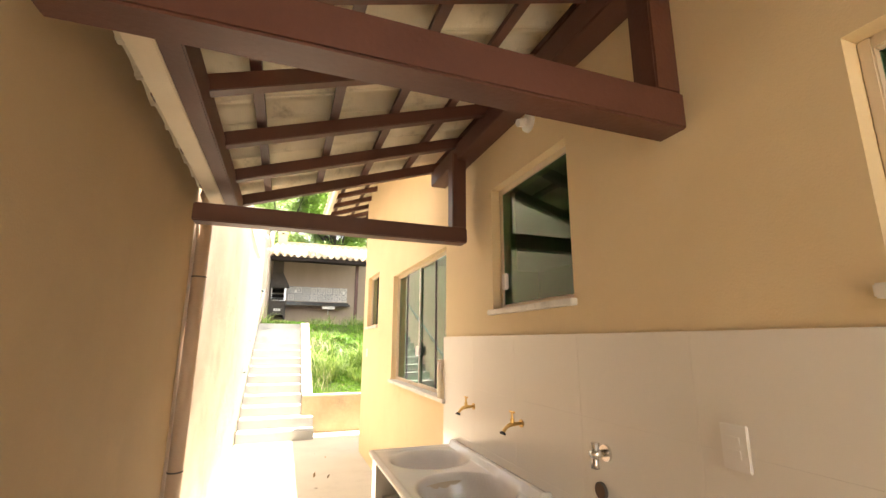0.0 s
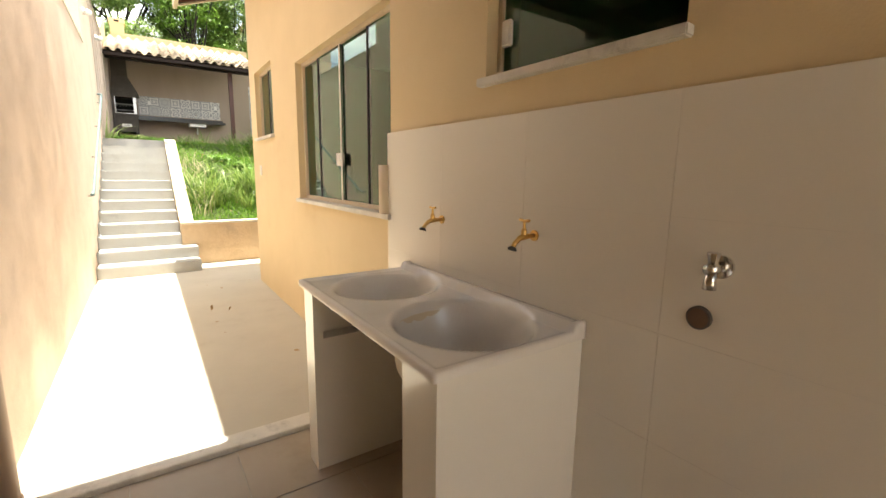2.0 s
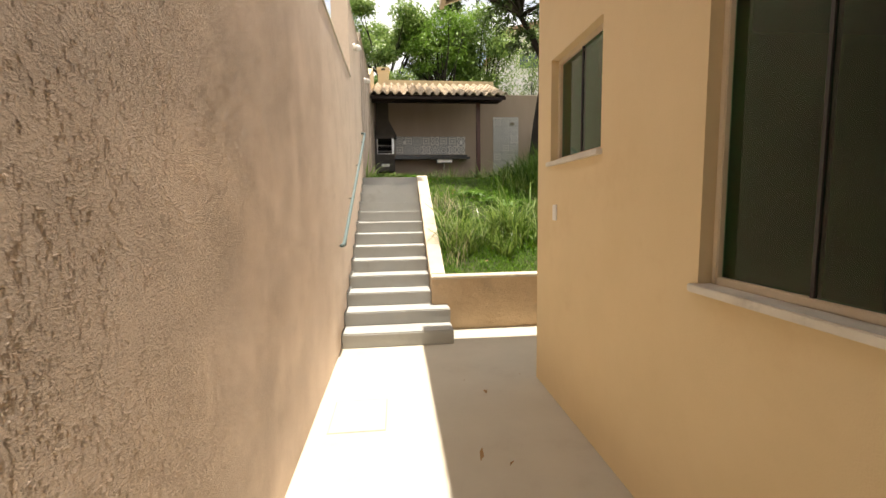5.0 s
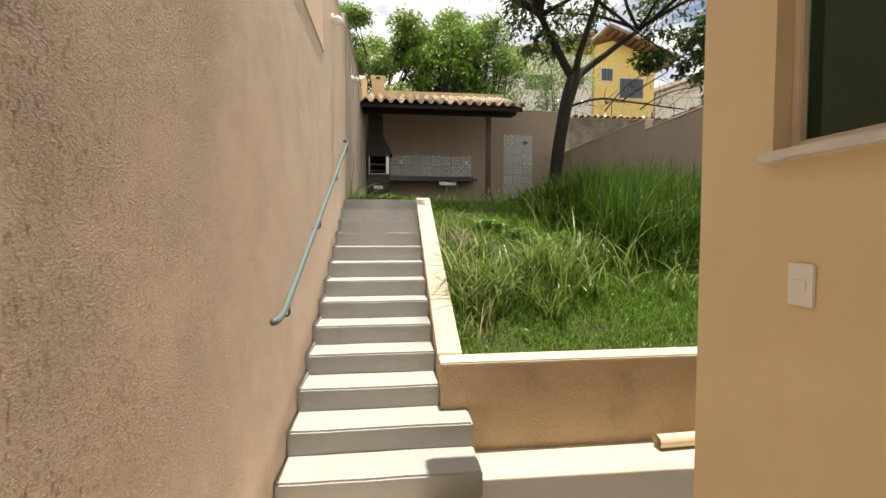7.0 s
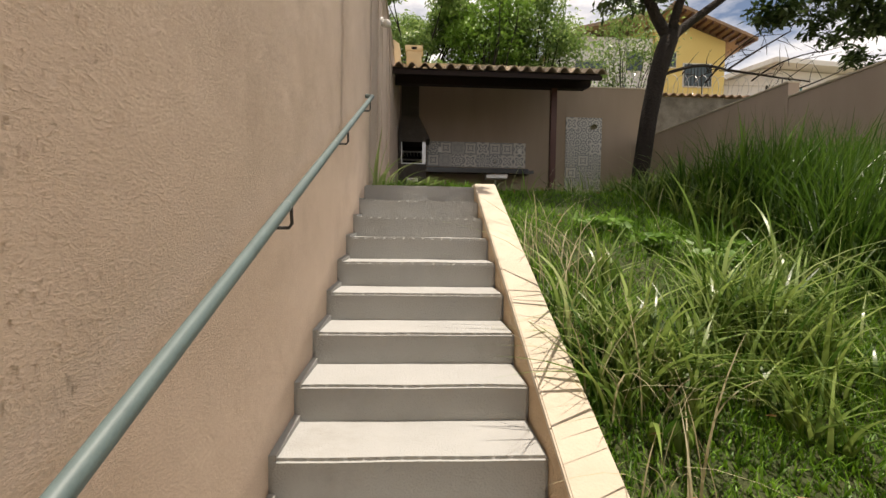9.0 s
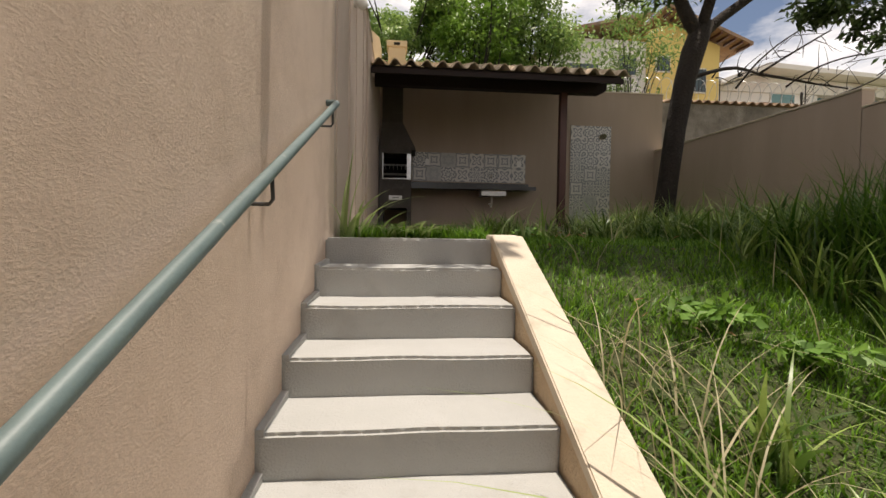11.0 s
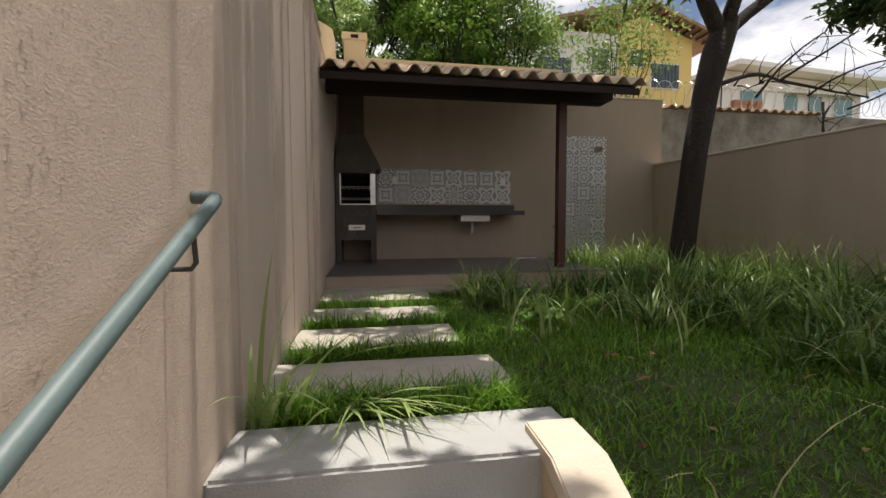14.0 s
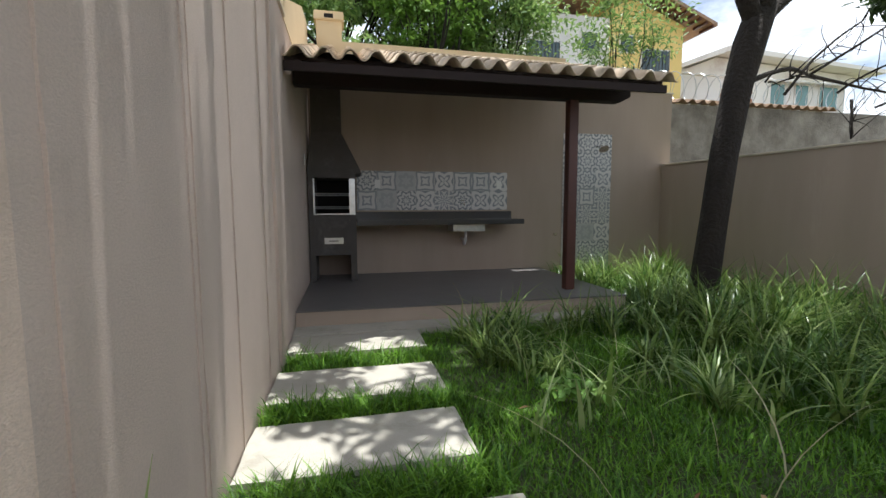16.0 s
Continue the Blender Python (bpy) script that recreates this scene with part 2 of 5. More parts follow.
ROOM = material("room_paint", (0.32, 0.335, 0.30), rough=0.9)
CLAY = material("brown_pipe", (0.13, 0.075, 0.045), rough=0.8)
YELLOW = material("yellow_facade", (0.80, 0.62, 0.23), (0.76, 0.57, 0.20), 0.9, 0.8, 8, 0.2, 0.01, spot=(0.5, 0.36, 0.14), spot_scale=0.5)
PALE = material("pale_facade", (0.80, 0.77, 0.74), (0.73, 0.70, 0.67), 0.9, 0.8, 8, 0.2, 0.01, spot=(0.60, 0.57, 0.53), spot_scale=0.5)
WHITE_FACADE = material("white_facade", (0.82, 0.79, 0.73), (0.75, 0.71, 0.65), 0.9, 0.8, 8, 0.2, 0.01, spot=(0.5, 0.4, 0.36), spot_scale=0.4)
FAR_GLASS = material("far_glass", (0.06, 0.09, 0.10), (0.10, 0.14, 0.15), 0.12, 2, 10, 0.0)
BRICK = material("hollow_brick", (0.40, 0.20, 0.11), (0.33, 0.16, 0.09), 0.9, 5, 50, 0.4, 0.01)


def leaf_material(name, a, b, gloss=0.5, through=0.35):
    m = bpy.data.materials.new(name)
    m.use_nodes = True
    n, k = m.node_tree.nodes, m.node_tree.links
    p = n["Principled BSDF"]
    geo = n.new("ShaderNodeNewGeometry")
    r = n.new("ShaderNodeValToRGB")
    r.color_ramp.elements[0].color, r.color_ramp.elements[1].color = (*a, 1), (*b, 1)
    k.new(geo.outputs["Random Per Island"], r.inputs["Fac"])
    k.new(r.outputs["Color"], p.inputs["Base Color"])
    p.inputs["Roughness"].default_value = gloss
    tr = n.new("ShaderNodeBsdfTranslucent")
    k.new(r.outputs["Color"], tr.inputs["Color"])
    mx = n.new("ShaderNodeMixShader")
    mx.inputs["Fac"].default_value = through
    k.new(p.outputs["BSDF"], mx.inputs[1])
    k.new(tr.outputs["BSDF"], mx.inputs[2])
    k.new(mx.outputs["Shader"], n["Material Output"].inputs["Surface"])
    return m


LAWN = leaf_material("lawn_blades", (0.04, 0.125, 0.010), (0.215, 0.41, 0.032), 0.5)
TALL_GRASS = leaf_material("tall_grass_blades", (0.035, 0.095, 0.010), (0.12, 0.225, 0.032), 0.38)
TUSSOCK = leaf_material("tussock_blades", (0.04, 0.11, 0.012), (0.34, 0.45, 0.12), 0.32)
PALE_BLADE = leaf_material("pale_blades", (0.22, 0.34, 0.08), (0.42, 0.50, 0.22), 0.3)
STRAW = leaf_material("dry_grass_blades", (0.38, 0.33, 0.19), (0.55, 0.50, 0.33), 0.6)
WEED = leaf_material("weed_leaves", (0.10, 0.22, 0.03), (0.20, 0.36, 0.06), 0.5)
TREE_LEAF = leaf_material("tree_leaves", (0.026, 0.055, 0.014), (0.085, 0.135, 0.038), 0.4)
FAR_LEAF = leaf_material("background_leaves", (0.09, 0.18, 0.04), (0.32, 0.43, 0.13), 0.4, 0.45)
BRIGHT_LEAF = leaf_material("bright_leaves", (0.12, 0.24, 0.03), (0.22, 0.36, 0.06), 0.5)
FALLEN = leaf_material("fallen_leaves", (0.30, 0.17, 0.08), (0.45, 0.30, 0.15), 0.7)


def glass_material(name, tint, rough=0.01):
    m = bpy.data.materials.new(name)
    m.use_nodes = True
    p = m.node_tree.nodes["Principled BSDF"]
    p.inputs["Base Color"].default_value = (*tint, 1)
    p.inputs["Roughness"].default_value = rough
    p.inputs["Transmission Weight"].default_value = 1.0
    p.inputs["IOR"].default_value = 1.5
    return m


GREEN_GLASS = glass_material("green_tinted_glass", (0.11, 0.42, 0.21))


def patterned_tile(name, dark, light, petals, rings, wobble, square, cut):
    """Printed cement-look tile: a rosette or framed figure drawn on the tile's own square."""
    m = bpy.data.materials.new(name)
    m.use_nodes = True
    n, k = m.node_tree.nodes, m.node_tree.links
    p = n["Principled BSDF"]
    p.inputs["Roughness"].default_value = 0.35

    def op(kind, a, b=None):
        q = n.new("ShaderNodeMath")
        q.operation = kind
        for i, v in enumerate((a, b)):
            if isinstance(v, (int, float)):
                q.inputs[i].default_value = v
            elif v is not None:
                k.new(v, q.inputs[i])
        return q.outputs["Value"]

    co = n.new("ShaderNodeTexCoord")
    sp = n.new("ShaderNodeSeparateXYZ")
    k.new(co.outputs["Object"], sp.inputs["Vector"])
    u, v = sp.outputs["X"], sp.outputs["Z"]
    radius = op("SQRT", op("ADD", op("MULTIPLY", u, u), op("MULTIPLY", v, v)))
    frame_d = op("MAXIMUM", op("ABSOLUTE", u), op("ABSOLUTE", v))
    dist = op("ADD", op("MULTIPLY", radius, 1.0 - square), op("MULTIPLY", frame_d, square))
    petal = op("MULTIPLY", op("COSINE", op("MULTIPLY", op("ARCTAN2", v, u), petals)), wobble)
    wave = op("SINE", op("ADD", op("MULTIPLY", dist, rings), petal))
    r = n.new("ShaderNodeValToRGB")
    r.color_ramp.elements[0].position, r.color_ramp.elements[1].position = cut, cut + 0.12
    r.color_ramp.elements[0].color, r.color_ramp.elements[1].color = (*dark, 1), (*light, 1)
    k.new(op("ADD", op("MULTIPLY", wave, 0.5), 0.5), r.inputs["Fac"])
    k.new(r.outputs["Color"], p.inputs["Base Color"])
    return m


PRINTS = [patterned_tile("printed_tile_rosette", (0.24, 0.25, 0.26), (0.60, 0.58, 0.54), 8.0, 92.0, 1.5, 0.0, 0.30),
          patterned_tile("printed_tile_frame", (0.30, 0.31, 0.31), (0.62, 0.59, 0.55), 4.0, 88.0, 0.5, 1.0, 0.25),
          patterned_tile("printed_tile_cross", (0.26, 0.27, 0.28), (0.63, 0.60, 0.56), 4.0, 70.0, 2.2, 0.3, 0.22),
          patterned_tile("printed_tile_plain", (0.40, 0.395, 0.385), (0.47, 0.46, 0.44), 6.0, 60.0, 1.0, 0.6, 0.40),
          patterned_tile("printed_tile_star", (0.28, 0.29, 0.30), (0.60, 0.575, 0.53), 8.0, 58.0, 2.6, 0.0, 0.34)]


# ---------------------------------------------------------------- building helpers
def mesh_of(name, verts, faces, mat, smooth=False):
    me = bpy.data.meshes.new(name)
    me.from_pydata([tuple(v) for v in verts], [], [tuple(f) for f in faces])
    me.materials.append(mat)
    if smooth:
        me.polygons.foreach_set("use_smooth", [True] * len(me.polygons))
    return me


def array_mesh(name, verts, faces, mat, smooth=False):
    """A mesh from numpy arrays, all faces with the same number of corners."""
    me = bpy.data.meshes.new(name)
    nv, (nf, c) = len(verts), faces.shape
    me.vertices.add(nv)
    me.vertices.foreach_set("co", np.asarray(verts, np.float32).ravel())
    me.loops.add(nf * c)
    me.loops.foreach_set("vertex_index", np.asarray(faces, np.int32).ravel())
    me.polygons.add(nf)
    me.polygons.foreach_set("loop_start", np.arange(0, nf * c, c, dtype=np.int32))
    if smooth:
        me.polygons.foreach_set("use_smooth", np.ones(nf, bool))
    me.update(calc_edges=True)
    me.materials.append(mat)
    return me


def finish(name, bm, mat, smooth=False, bevel=0.0):
    if bevel:
        bmesh.ops.bevel(bm, geom=bm.edges[:], offset=bevel, segments=2, affect="EDGES", clamp_overlap=True)
    bmesh.ops.recalc_face_normals(bm, faces=bm.faces[:])
    me = bpy.data.meshes.new(name)
    bm.to_mesh(me)
    bm.free()
    me.materials.append(mat)
    if smooth:
        me.polygons.foreach_set("use_smooth", [True] * len(me.polygons))
    return me


def structure(name, bm, mat, label="", bevel=0.0, smooth=False):
    ob = new(name, finish(name, bm, mat, smooth, bevel) if isinstance(bm, bmesh.types.BMesh) else bm)
    return tagged(ob, label, name.split("_")[0], kind="structure")


def thing(name, at, label, category, group="", kind=""):
    ob = new(name)
    ob.empty_display_size = 0.1
    ob.location = at
    return tagged(ob, label, category, group, kind)


def part(name, bm, mat, parent, label="", bevel=0.0, smooth=False):
    """Links a bmesh, drawn in world metres, as one mesh under a thing or a part."""
    ob = new(name, finish(name, bm, mat, smooth, bevel) if isinstance(bm, bmesh.types.BMesh) else bm)
    ob.parent = parent
    if parent.type == "EMPTY":
        ob.matrix_parent_inverse = Matrix.Translation(-parent.location)
    return tagged(ob, label)


def box(x0, x1, y0, y1, z0, z1, bm=None):
    bm = bm or bmesh.new()
    v = [bm.verts.new((x, y, z)) for x in (x0, x1) for y in (y0, y1) for z in (z0, z1)]
    for f in ((0, 1, 3, 2), (4, 6, 7, 5), (0, 4, 5, 1), (2, 3, 7, 6), (0, 2, 6, 4), (1, 5, 7, 3)):
        bm.faces.new([v[i] for i in f])
    return bm


def prism(points, axis, a, b, bm=None):
    """A polygon of (u, v) drawn out along an axis from a to b. x: (y, z); y: (x, z); z: (x, y)."""
    bm = bm or bmesh.new()
    put = {"x": lambda u, v, w: (w, u, v), "y": lambda u, v, w: (u, w, v), "z": lambda u, v, w: (u, v, w)}[axis]
    lo = [bm.verts.new(put(u, v, a)) for u, v in points]
    hi = [bm.verts.new(put(u, v, b)) for u, v in points]
    bm.faces.new(lo)
    bm.faces.new(hi[::-1])
    for i in range(len(points)):
        j = (i + 1) % len(points)
        bm.faces.new((lo[i], lo[j], hi[j], hi[i]))
    return bm


def tube(points, radii, sides=10, bm=None, caps=True):
    bm = bm or bmesh.new()
    pts = [Vector(p) for p in points]
    radii = radii if isinstance(radii, (list, tuple)) else [radii] * len(pts)
    up, rings = None, []
    for i, p in enumerate(pts):
        d = (pts[min(i + 1, len(pts) - 1)] - pts[max(i - 1, 0)]).normalized()
        if up is None:
            up = Vector((0, 0, 1)) if abs(d.z) < 0.9 else Vector((1, 0, 0))
        s = d.cross(up).normalized()
        up = s.cross(d).normalized()
        rings.append([bm.verts.new(p + radii[i] * (math.cos(a) * s + math.sin(a) * up))
                      for a in (2 * math.pi * q / sides for q in range(sides))])
    for r0, r1 in zip(rings, rings[1:]):
        for q in range(sides):
            w = (q + 1) % sides
            bm.faces.new((r0[q], r0[w], r1[w], r1[q]))
    if caps:
        bm.faces.new(rings[0][::-1])
        bm.faces.new(rings[-1])
    return bm


def wall_sheet(axis, at, thick, u0, u1, v0, v1, holes):
    """A wall across an axis ('x' or 'y') with rectangular holes (u0, u1, v0, v1) cut through, reveals included."""
    us = sorted({u0, u1, *[h[0] for h in holes], *[h[1] for h in holes]})
    vs = sorted({v0, v1, *[h[2] for h in holes], *[h[3] for h in holes]})
    bm = bmesh.new()
    cache = {}

    def vert(u, v, w):
        key = (u, v, w)
        if key not in cache:
            cache[key] = bm.verts.new((w, u, v) if axis == "x" else (u, w, v))
        return cache[key]

    def solid(i, j):
        if not (0 <= i < len(us) - 1 and 0 <= j < len(vs) - 1):
            return False
        cu, cv = (us[i] + us[i + 1]) / 2, (vs[j] + vs[j + 1]) / 2
        return not any(h[0] < cu < h[1] and h[2] < cv < h[3] for h in holes)

    a, b = at, at + thick
    for i in range(len(us) - 1):
        for j in range(len(vs) - 1):
            if not solid(i, j):
                continue
            p, q, r, s = us[i], us[i + 1], vs[j], vs[j + 1]
            for w in (a, b):
                bm.faces.new((vert(p, r, w), vert(q, r, w), vert(q, s, w), vert(p, s, w)))
            for (di, dj, e) in ((-1, 0, ((p, r), (p, s))), (1, 0, ((q, r), (q, s))), (0, -1, ((p, r), (q, r))), (0, 1, ((p, s), (q, s)))):
                if not solid(i + di, j + dj):
                    (c, d), (e2, f2) = e
                    bm.faces.new((vert(c, d, a), vert(e2, f2, a), vert(e2, f2, b), vert(c, d, b)))
    return bm


# ---------------------------------------------------------------- measures of the place
HOUSE_X = 1.824          # face of the house along the passage
HOUSE_END = 11.22         # back corner of the house
RISE, GOING, STEP_Y = 0.158, 0.316, 12.235
TOP = RISE * 13          # upper garden level
PATIO_Z = 2.22
BACK_Y = 21.95
EAST_X = 5.65
SLOPE = 0.315


def garden_z(x, y):
    if y < 13.0:
        return 0.60
    if y < 16.2:
        s = (y - 13.0) / 3.2
        return 0.60 + 1.42 * (0.75 * s + 0.25 * s * s * (3 - 2 * s))
    return 2.02


# ---------------------------------------------------------------- ground and floors
gb = bmesh.new()
gys = [-400, 22.4, 24.0, 30.0, 45.0, 400]
gzs = [-0.12, -0.12, 2.0, 4.0, 6.0, 7.0]
gxs = [-400, -60, -10, 0, 10, 30, 60, 400]
gv = [[gb.verts.new((x, y, z)) for x in gxs] for y, z in zip(gys, gzs)]
for i in range(len(gys) - 1):
    for j in range(len(gxs) - 1):
        gb.faces.new((gv[i][j], gv[i][j + 1], gv[i + 1][j + 1], gv[i + 1][j]))
structure("ground", gb, EARTH, "dry open ground beyond the yard walls")
structure("floor_passage", box(-0.02, 6.2, 7.53, 12.9, -0.10, 0.0), CEMENT, "light smooth cement floor of the side passage")
floor_tiles = structure("floor_laundry", box(0, HOUSE_X, 2.5, 7.40, -0.10, -0.004), GROUT, "brown tiled floor under the laundry roof")
structure("threshold", box(0.0, HOUSE_X, 7.40, 7.53, -0.10, 0.022), MARBLE, "white marble strip between tile and cement", bevel=0.004)

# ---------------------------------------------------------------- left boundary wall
structure("wall_west_laundry", box(-0.20, 0.0, 2.4, 7.36, -0.1, 4.45), SHADED_LAUNDRY_WALL, "cream painted boundary wall, darkened for the shade under the laundry roof")
wall_near = structure("wall_west_near", box(-0.20, 0.0, 7.36, 11.65, -0.1, 4.45), STUCCO, "tan boundary wall with coarse rough stucco")
wall_middle = structure("wall_west_middle", box(-0.20, 0.0, 11.65, 14.28, -0.1, 3.40), STUCCO, "lower tan boundary wall beside the steps")
structure("trim_west_middle", box(-0.22, 0.012, 11.65, 14.29, 3.40, 3.43), COPING, "thin cement coping on the low wall", bevel=0.006)
wall_far = structure("wall_west_far", box(-0.24, 0.0, 14.28, 16.35, -0.1, 4.52), STUCCO, "tall tan boundary wall with vertical drip stains")
structure("wall_west_end", box(-0.20, 0.0, 16.35, 22.15, -0.1, 4.78), SMOOTH_WALL, "tall tan boundary wall beside the stepping slabs")
structure("trim_west_far", box(-0.26, 0.01, 14.27, 16.35, 4.52, 4.55), COPING, "thin cement coping on the tall wall", bevel=0.006)
structure("trim_west_end", box(-0.22, 0.02, 16.36, 19.6, 4.78, 4.81), COPING, "thin cement coping on the tall wall", bevel=0.006)
structure("wall_west_gable", prism([(19.6, 4.78), (22.15, 4.78), (22.15, 5.75), (21.4, 5.65), (19.6, 4.95)], "x", -0.20, 0.006), HOUSE_WALL,
          "ochre gable piece above the shelter wall")

for i, (ry, rw, rd) in enumerate(((16.43, 0.035, 0.007), (17.10, 0.018, 0.007), (17.16, 0.014, 0.005), (17.64, 0.016, 0.007), (18.36, 0.020, 0.008), (18.74, 0.20, 0.022), (19.02, 0.020, 0.010))):
    rb = box(-0.01, rd, ry, ry + rw, 2.0, 4.74)
    bmesh.ops.subdivide_edges(rb, edges=[e for e in rb.edges if abs((e.verts[0].co - e.verts[1].co).z) > 1], cuts=60)
    for v in rb.verts:
        v.co.y += 0.006 * noise.noise(v.co * 2.3 + Vector((i, 0, 0)))
        if v.co.x > 0:
            v.co.x += 0.004 * noise.noise(v.co * 9.0)
    structure("trim_west_ridge", rb, SMOOTH_WALL, "rough vertical mortar ridge on the boundary wall", bevel=0.0)



def stucco_grains(parent, y0, y1, z0, z1, per_metre, seed, height):
    """Thrown mortar grains that stand out of a wall: low five-sided chips, gathered in patches."""
    rng = np.random.default_rng(seed)
    n = int((y1 - y0) * (z1 - z0) * per_metre)
    y, z = rng.uniform(y0, y1, n), rng.uniform(z0, z1, n)
    patch = np.array([noise.noise(Vector((3.0, b * 1.4, c * 1.4))) for b, c in zip(y, z)])
    keep = rng.uniform(0, 1, n) < 0.55 + 1.1 * patch
    y, z = y[keep], z[keep]
    n = len(y)
    size = rng.uniform(0.003, 0.0075, n) * rng.uniform(0.7, 1.2, n)
    tilt = rng.uniform(0, 2 * np.pi, n)
    ring = []
    for q in range(5):
        a = tilt + 2 * np.pi * q / 5 + rng.uniform(-0.35, 0.35, n)
        r = size * rng.uniform(0.6, 1.25, n)
        ring.append(np.stack([np.full(n, -0.001), y + 1.5 * r * np.cos(a), z + r * np.sin(a)], 1))
    top = np.stack([height * rng.uniform(0.4, 1.2, n), y + size * rng.uniform(-0.4, 0.4, n), z + size * rng.uniform(-0.4, 0.4, n)], 1)
    v = np.stack(ring + [top], 1).reshape(-1, 3)
    i = np.arange(n)[:, None] * 6
    f = np.concatenate([i + np.array([q, (q + 1) % 5, 5]) for q in range(5)], 0)
    tagged(part("stucco_grain", array_mesh("stucco_grain", v, f, STUCCO), None, parent, "raised grains of the coarse stucco"), kind="stuff")


stucco_grains(wall_near, 7.5, 9.6, 0.0, 3.4, 4200, 61, 0.0018)
stucco_grains(wall_near, 9.6, 11.65, 0.0, 4.0, 3000, 62, 0.0017)
stucco_grains(wall_middle, 11.65, 14.28, 0.3, 3.39, 1500, 63, 0.0012)
stucco_grains(wall_far, 14.28, 16.34, 1.5, 4.3, 1900, 64, 0.0013)

# ---------------------------------------------------------------- house shell
WIN_A = (5.74, 6.545, 1.805, 2.60)
WIN_B = (7.385, 9.22, 1.185, 2.40)
WIN_C = (10.09, 10.92, 1.825, 2.60)
WIN_D = (3.70, 4.66, 1.74, 2.35)
structure("wall_house_side", wall_sheet("x", HOUSE_X, 0.18, 2.4, HOUSE_END, -0.1, 4.05, [WIN_A, WIN_B, WIN_C, WIN_D]), HOUSE_WALL,
          "cream yellow rendered side wall of the house")
structure("wall_house_back", box(HOUSE_X + 0.18, 6.4, HOUSE_END - 0.18, HOUSE_END, -0.1, 4.05), HOUSE_WALL, "cream yellow rendered back wall of the house")
structure("wall_room_inner", box(5.0, 5.1, 2.6, HOUSE_END - 0.18, 0.1, 2.9), ROOM, "inner wall of the dark room behind the windows")
structure("floor_room", box(HOUSE_X + 0.18, 5.1, 2.6, HOUSE_END - 0.18, -0.08, 0.1), ROOM, "floor of the dark rooms")
structure("ceiling_room", box(HOUSE_X + 0.18, 5.1, 2.6, HOUSE_END - 0.18, 2.9, 3.0), ROOM, "ceiling of the dark rooms")
structure("wall_room_front", box(HOUSE_X + 0.18, 5.1, 2.5, 2.6, -0.08, 3.0), ROOM, "front wall of the dark rooms")
# front passage is unseen; added open and sunlit so daylight reaches the laundry
structure("wall_south", box(-0.2, 6.4, -6.2, -6.0, -0.1, 2.6), HOUSE_WALL, "cream wall that closes the unseen front passage")
structure("wall_house_front", box(HOUSE_X + 0.18, 6.4, 2.4, 2.5, -0.1, 4.05), HOUSE_WALL, "cream front wall of the house")
structure("wall_west_front", box(-0.20, 0.0, -6.2, 2.4, -0.1, 2.6), STUCCO, "tan boundary wall of the unseen front passage")
structure("wall_east_front", box(6.2, 6.4, -6.0, 2.4, -0.1, 2.6), HOUSE_WALL, "cream boundary wall of the unseen front yard")
structure("floor_front", box(-0.02, 6.3, -6.0, 2.5, -0.10, -0.006), CEMENT, "light cement floor of the unseen front passage")


def window(name, hole, panels, label, latch=False):
    y0, y1, z0, z1 = hole
    root = thing(name, (HOUSE_X, (y0 + y1) / 2, z0), label, "window", kind="structure")
    x0, x1 = HOUSE_X + 0.055, HOUSE_X + 0.10
    for nm, b in (("window_frame", box(x0, x1, y0, y0 + 0.03, z0 + 0.02, z1)), ("window_frame", box(x0, x1, y1 - 0.03, y1, z0 + 0.02, z1)),
                  ("window_frame", box(x0, x1, y0 + 0.03, y1 - 0.03, z1 - 0.035, z1)), ("window_frame", box(x0, x1, y0 + 0.03, y1 - 0.03, z0 + 0.02, z0 + 0.05))):
        part(nm, b, CREAM_FRAME, root, bevel=0.004)
    part("window_sill", box(HOUSE_X - 0.035, HOUSE_X + 0.17, y0 - 0.02, y1 + 0.02, z0 - 0.012, z0 + 0.02), MARBLE, root, "pale marble sill", bevel=0.004)
    w = (y1 - y0 - 0.06) / panels
    joints = [y0 + 0.03, 7.83, 8.315, 8.80, y1 - 0.03] if latch else [y0 + 0.03 + i * w for i in range(panels + 1)]
    for i in range(panels):
        a, b = joints[i], joints[i + 1]
        shift = 0.012 * (i % 2)
        pane = part("pane", box(x0 + 0.012 + shift, x0 + 0.020 + shift, a - 0.012, b + 0.012, z0 + 0.05, z1 - 0.035), GREEN_GLASS, root, "green tinted glass")
        pane.visible_shadow = False
        if i:
            middle = latch and i == panels // 2
            t = 0.011 if middle else 0.006
            part("meeting_rail", box(x0 + 0.006, x0 + 0.036, a - t, a + t, z0 + 0.05, z1 - 0.035), WHITE_PLASTIC if middle else IRON, root)
    if latch:
        for c in (8.286, 8.345):
            part("latch", box(x0 - 0.014, x0 + 0.010, c - 0.027, c + 0.027, 1.495, 1.59), WHITE_PLASTIC, root, "white plastic latch", bevel=0.006)
    elif hole == WIN_A:
        part("lock", box(x0 - 0.012, x0 + 0.012, y1 - 0.085, y1 - 0.035, z0 + 0.14, z0 + 0.24), WHITE_PLASTIC, root, "small grey sash lock", bevel=0.006)
    return root


window("window_1", WIN_A, 1, "green tinted kitchen window with a cream frame and marble sill")
window("window_2", WIN_B, 4, "wide sliding window of green tinted glass with marble sill", latch=True)
window("window_3", WIN_C, 2, "small high window of green tinted glass in a deep reveal")
window("window_4", WIN_D, 2, "green tinted window with a cream frame in the house wall")


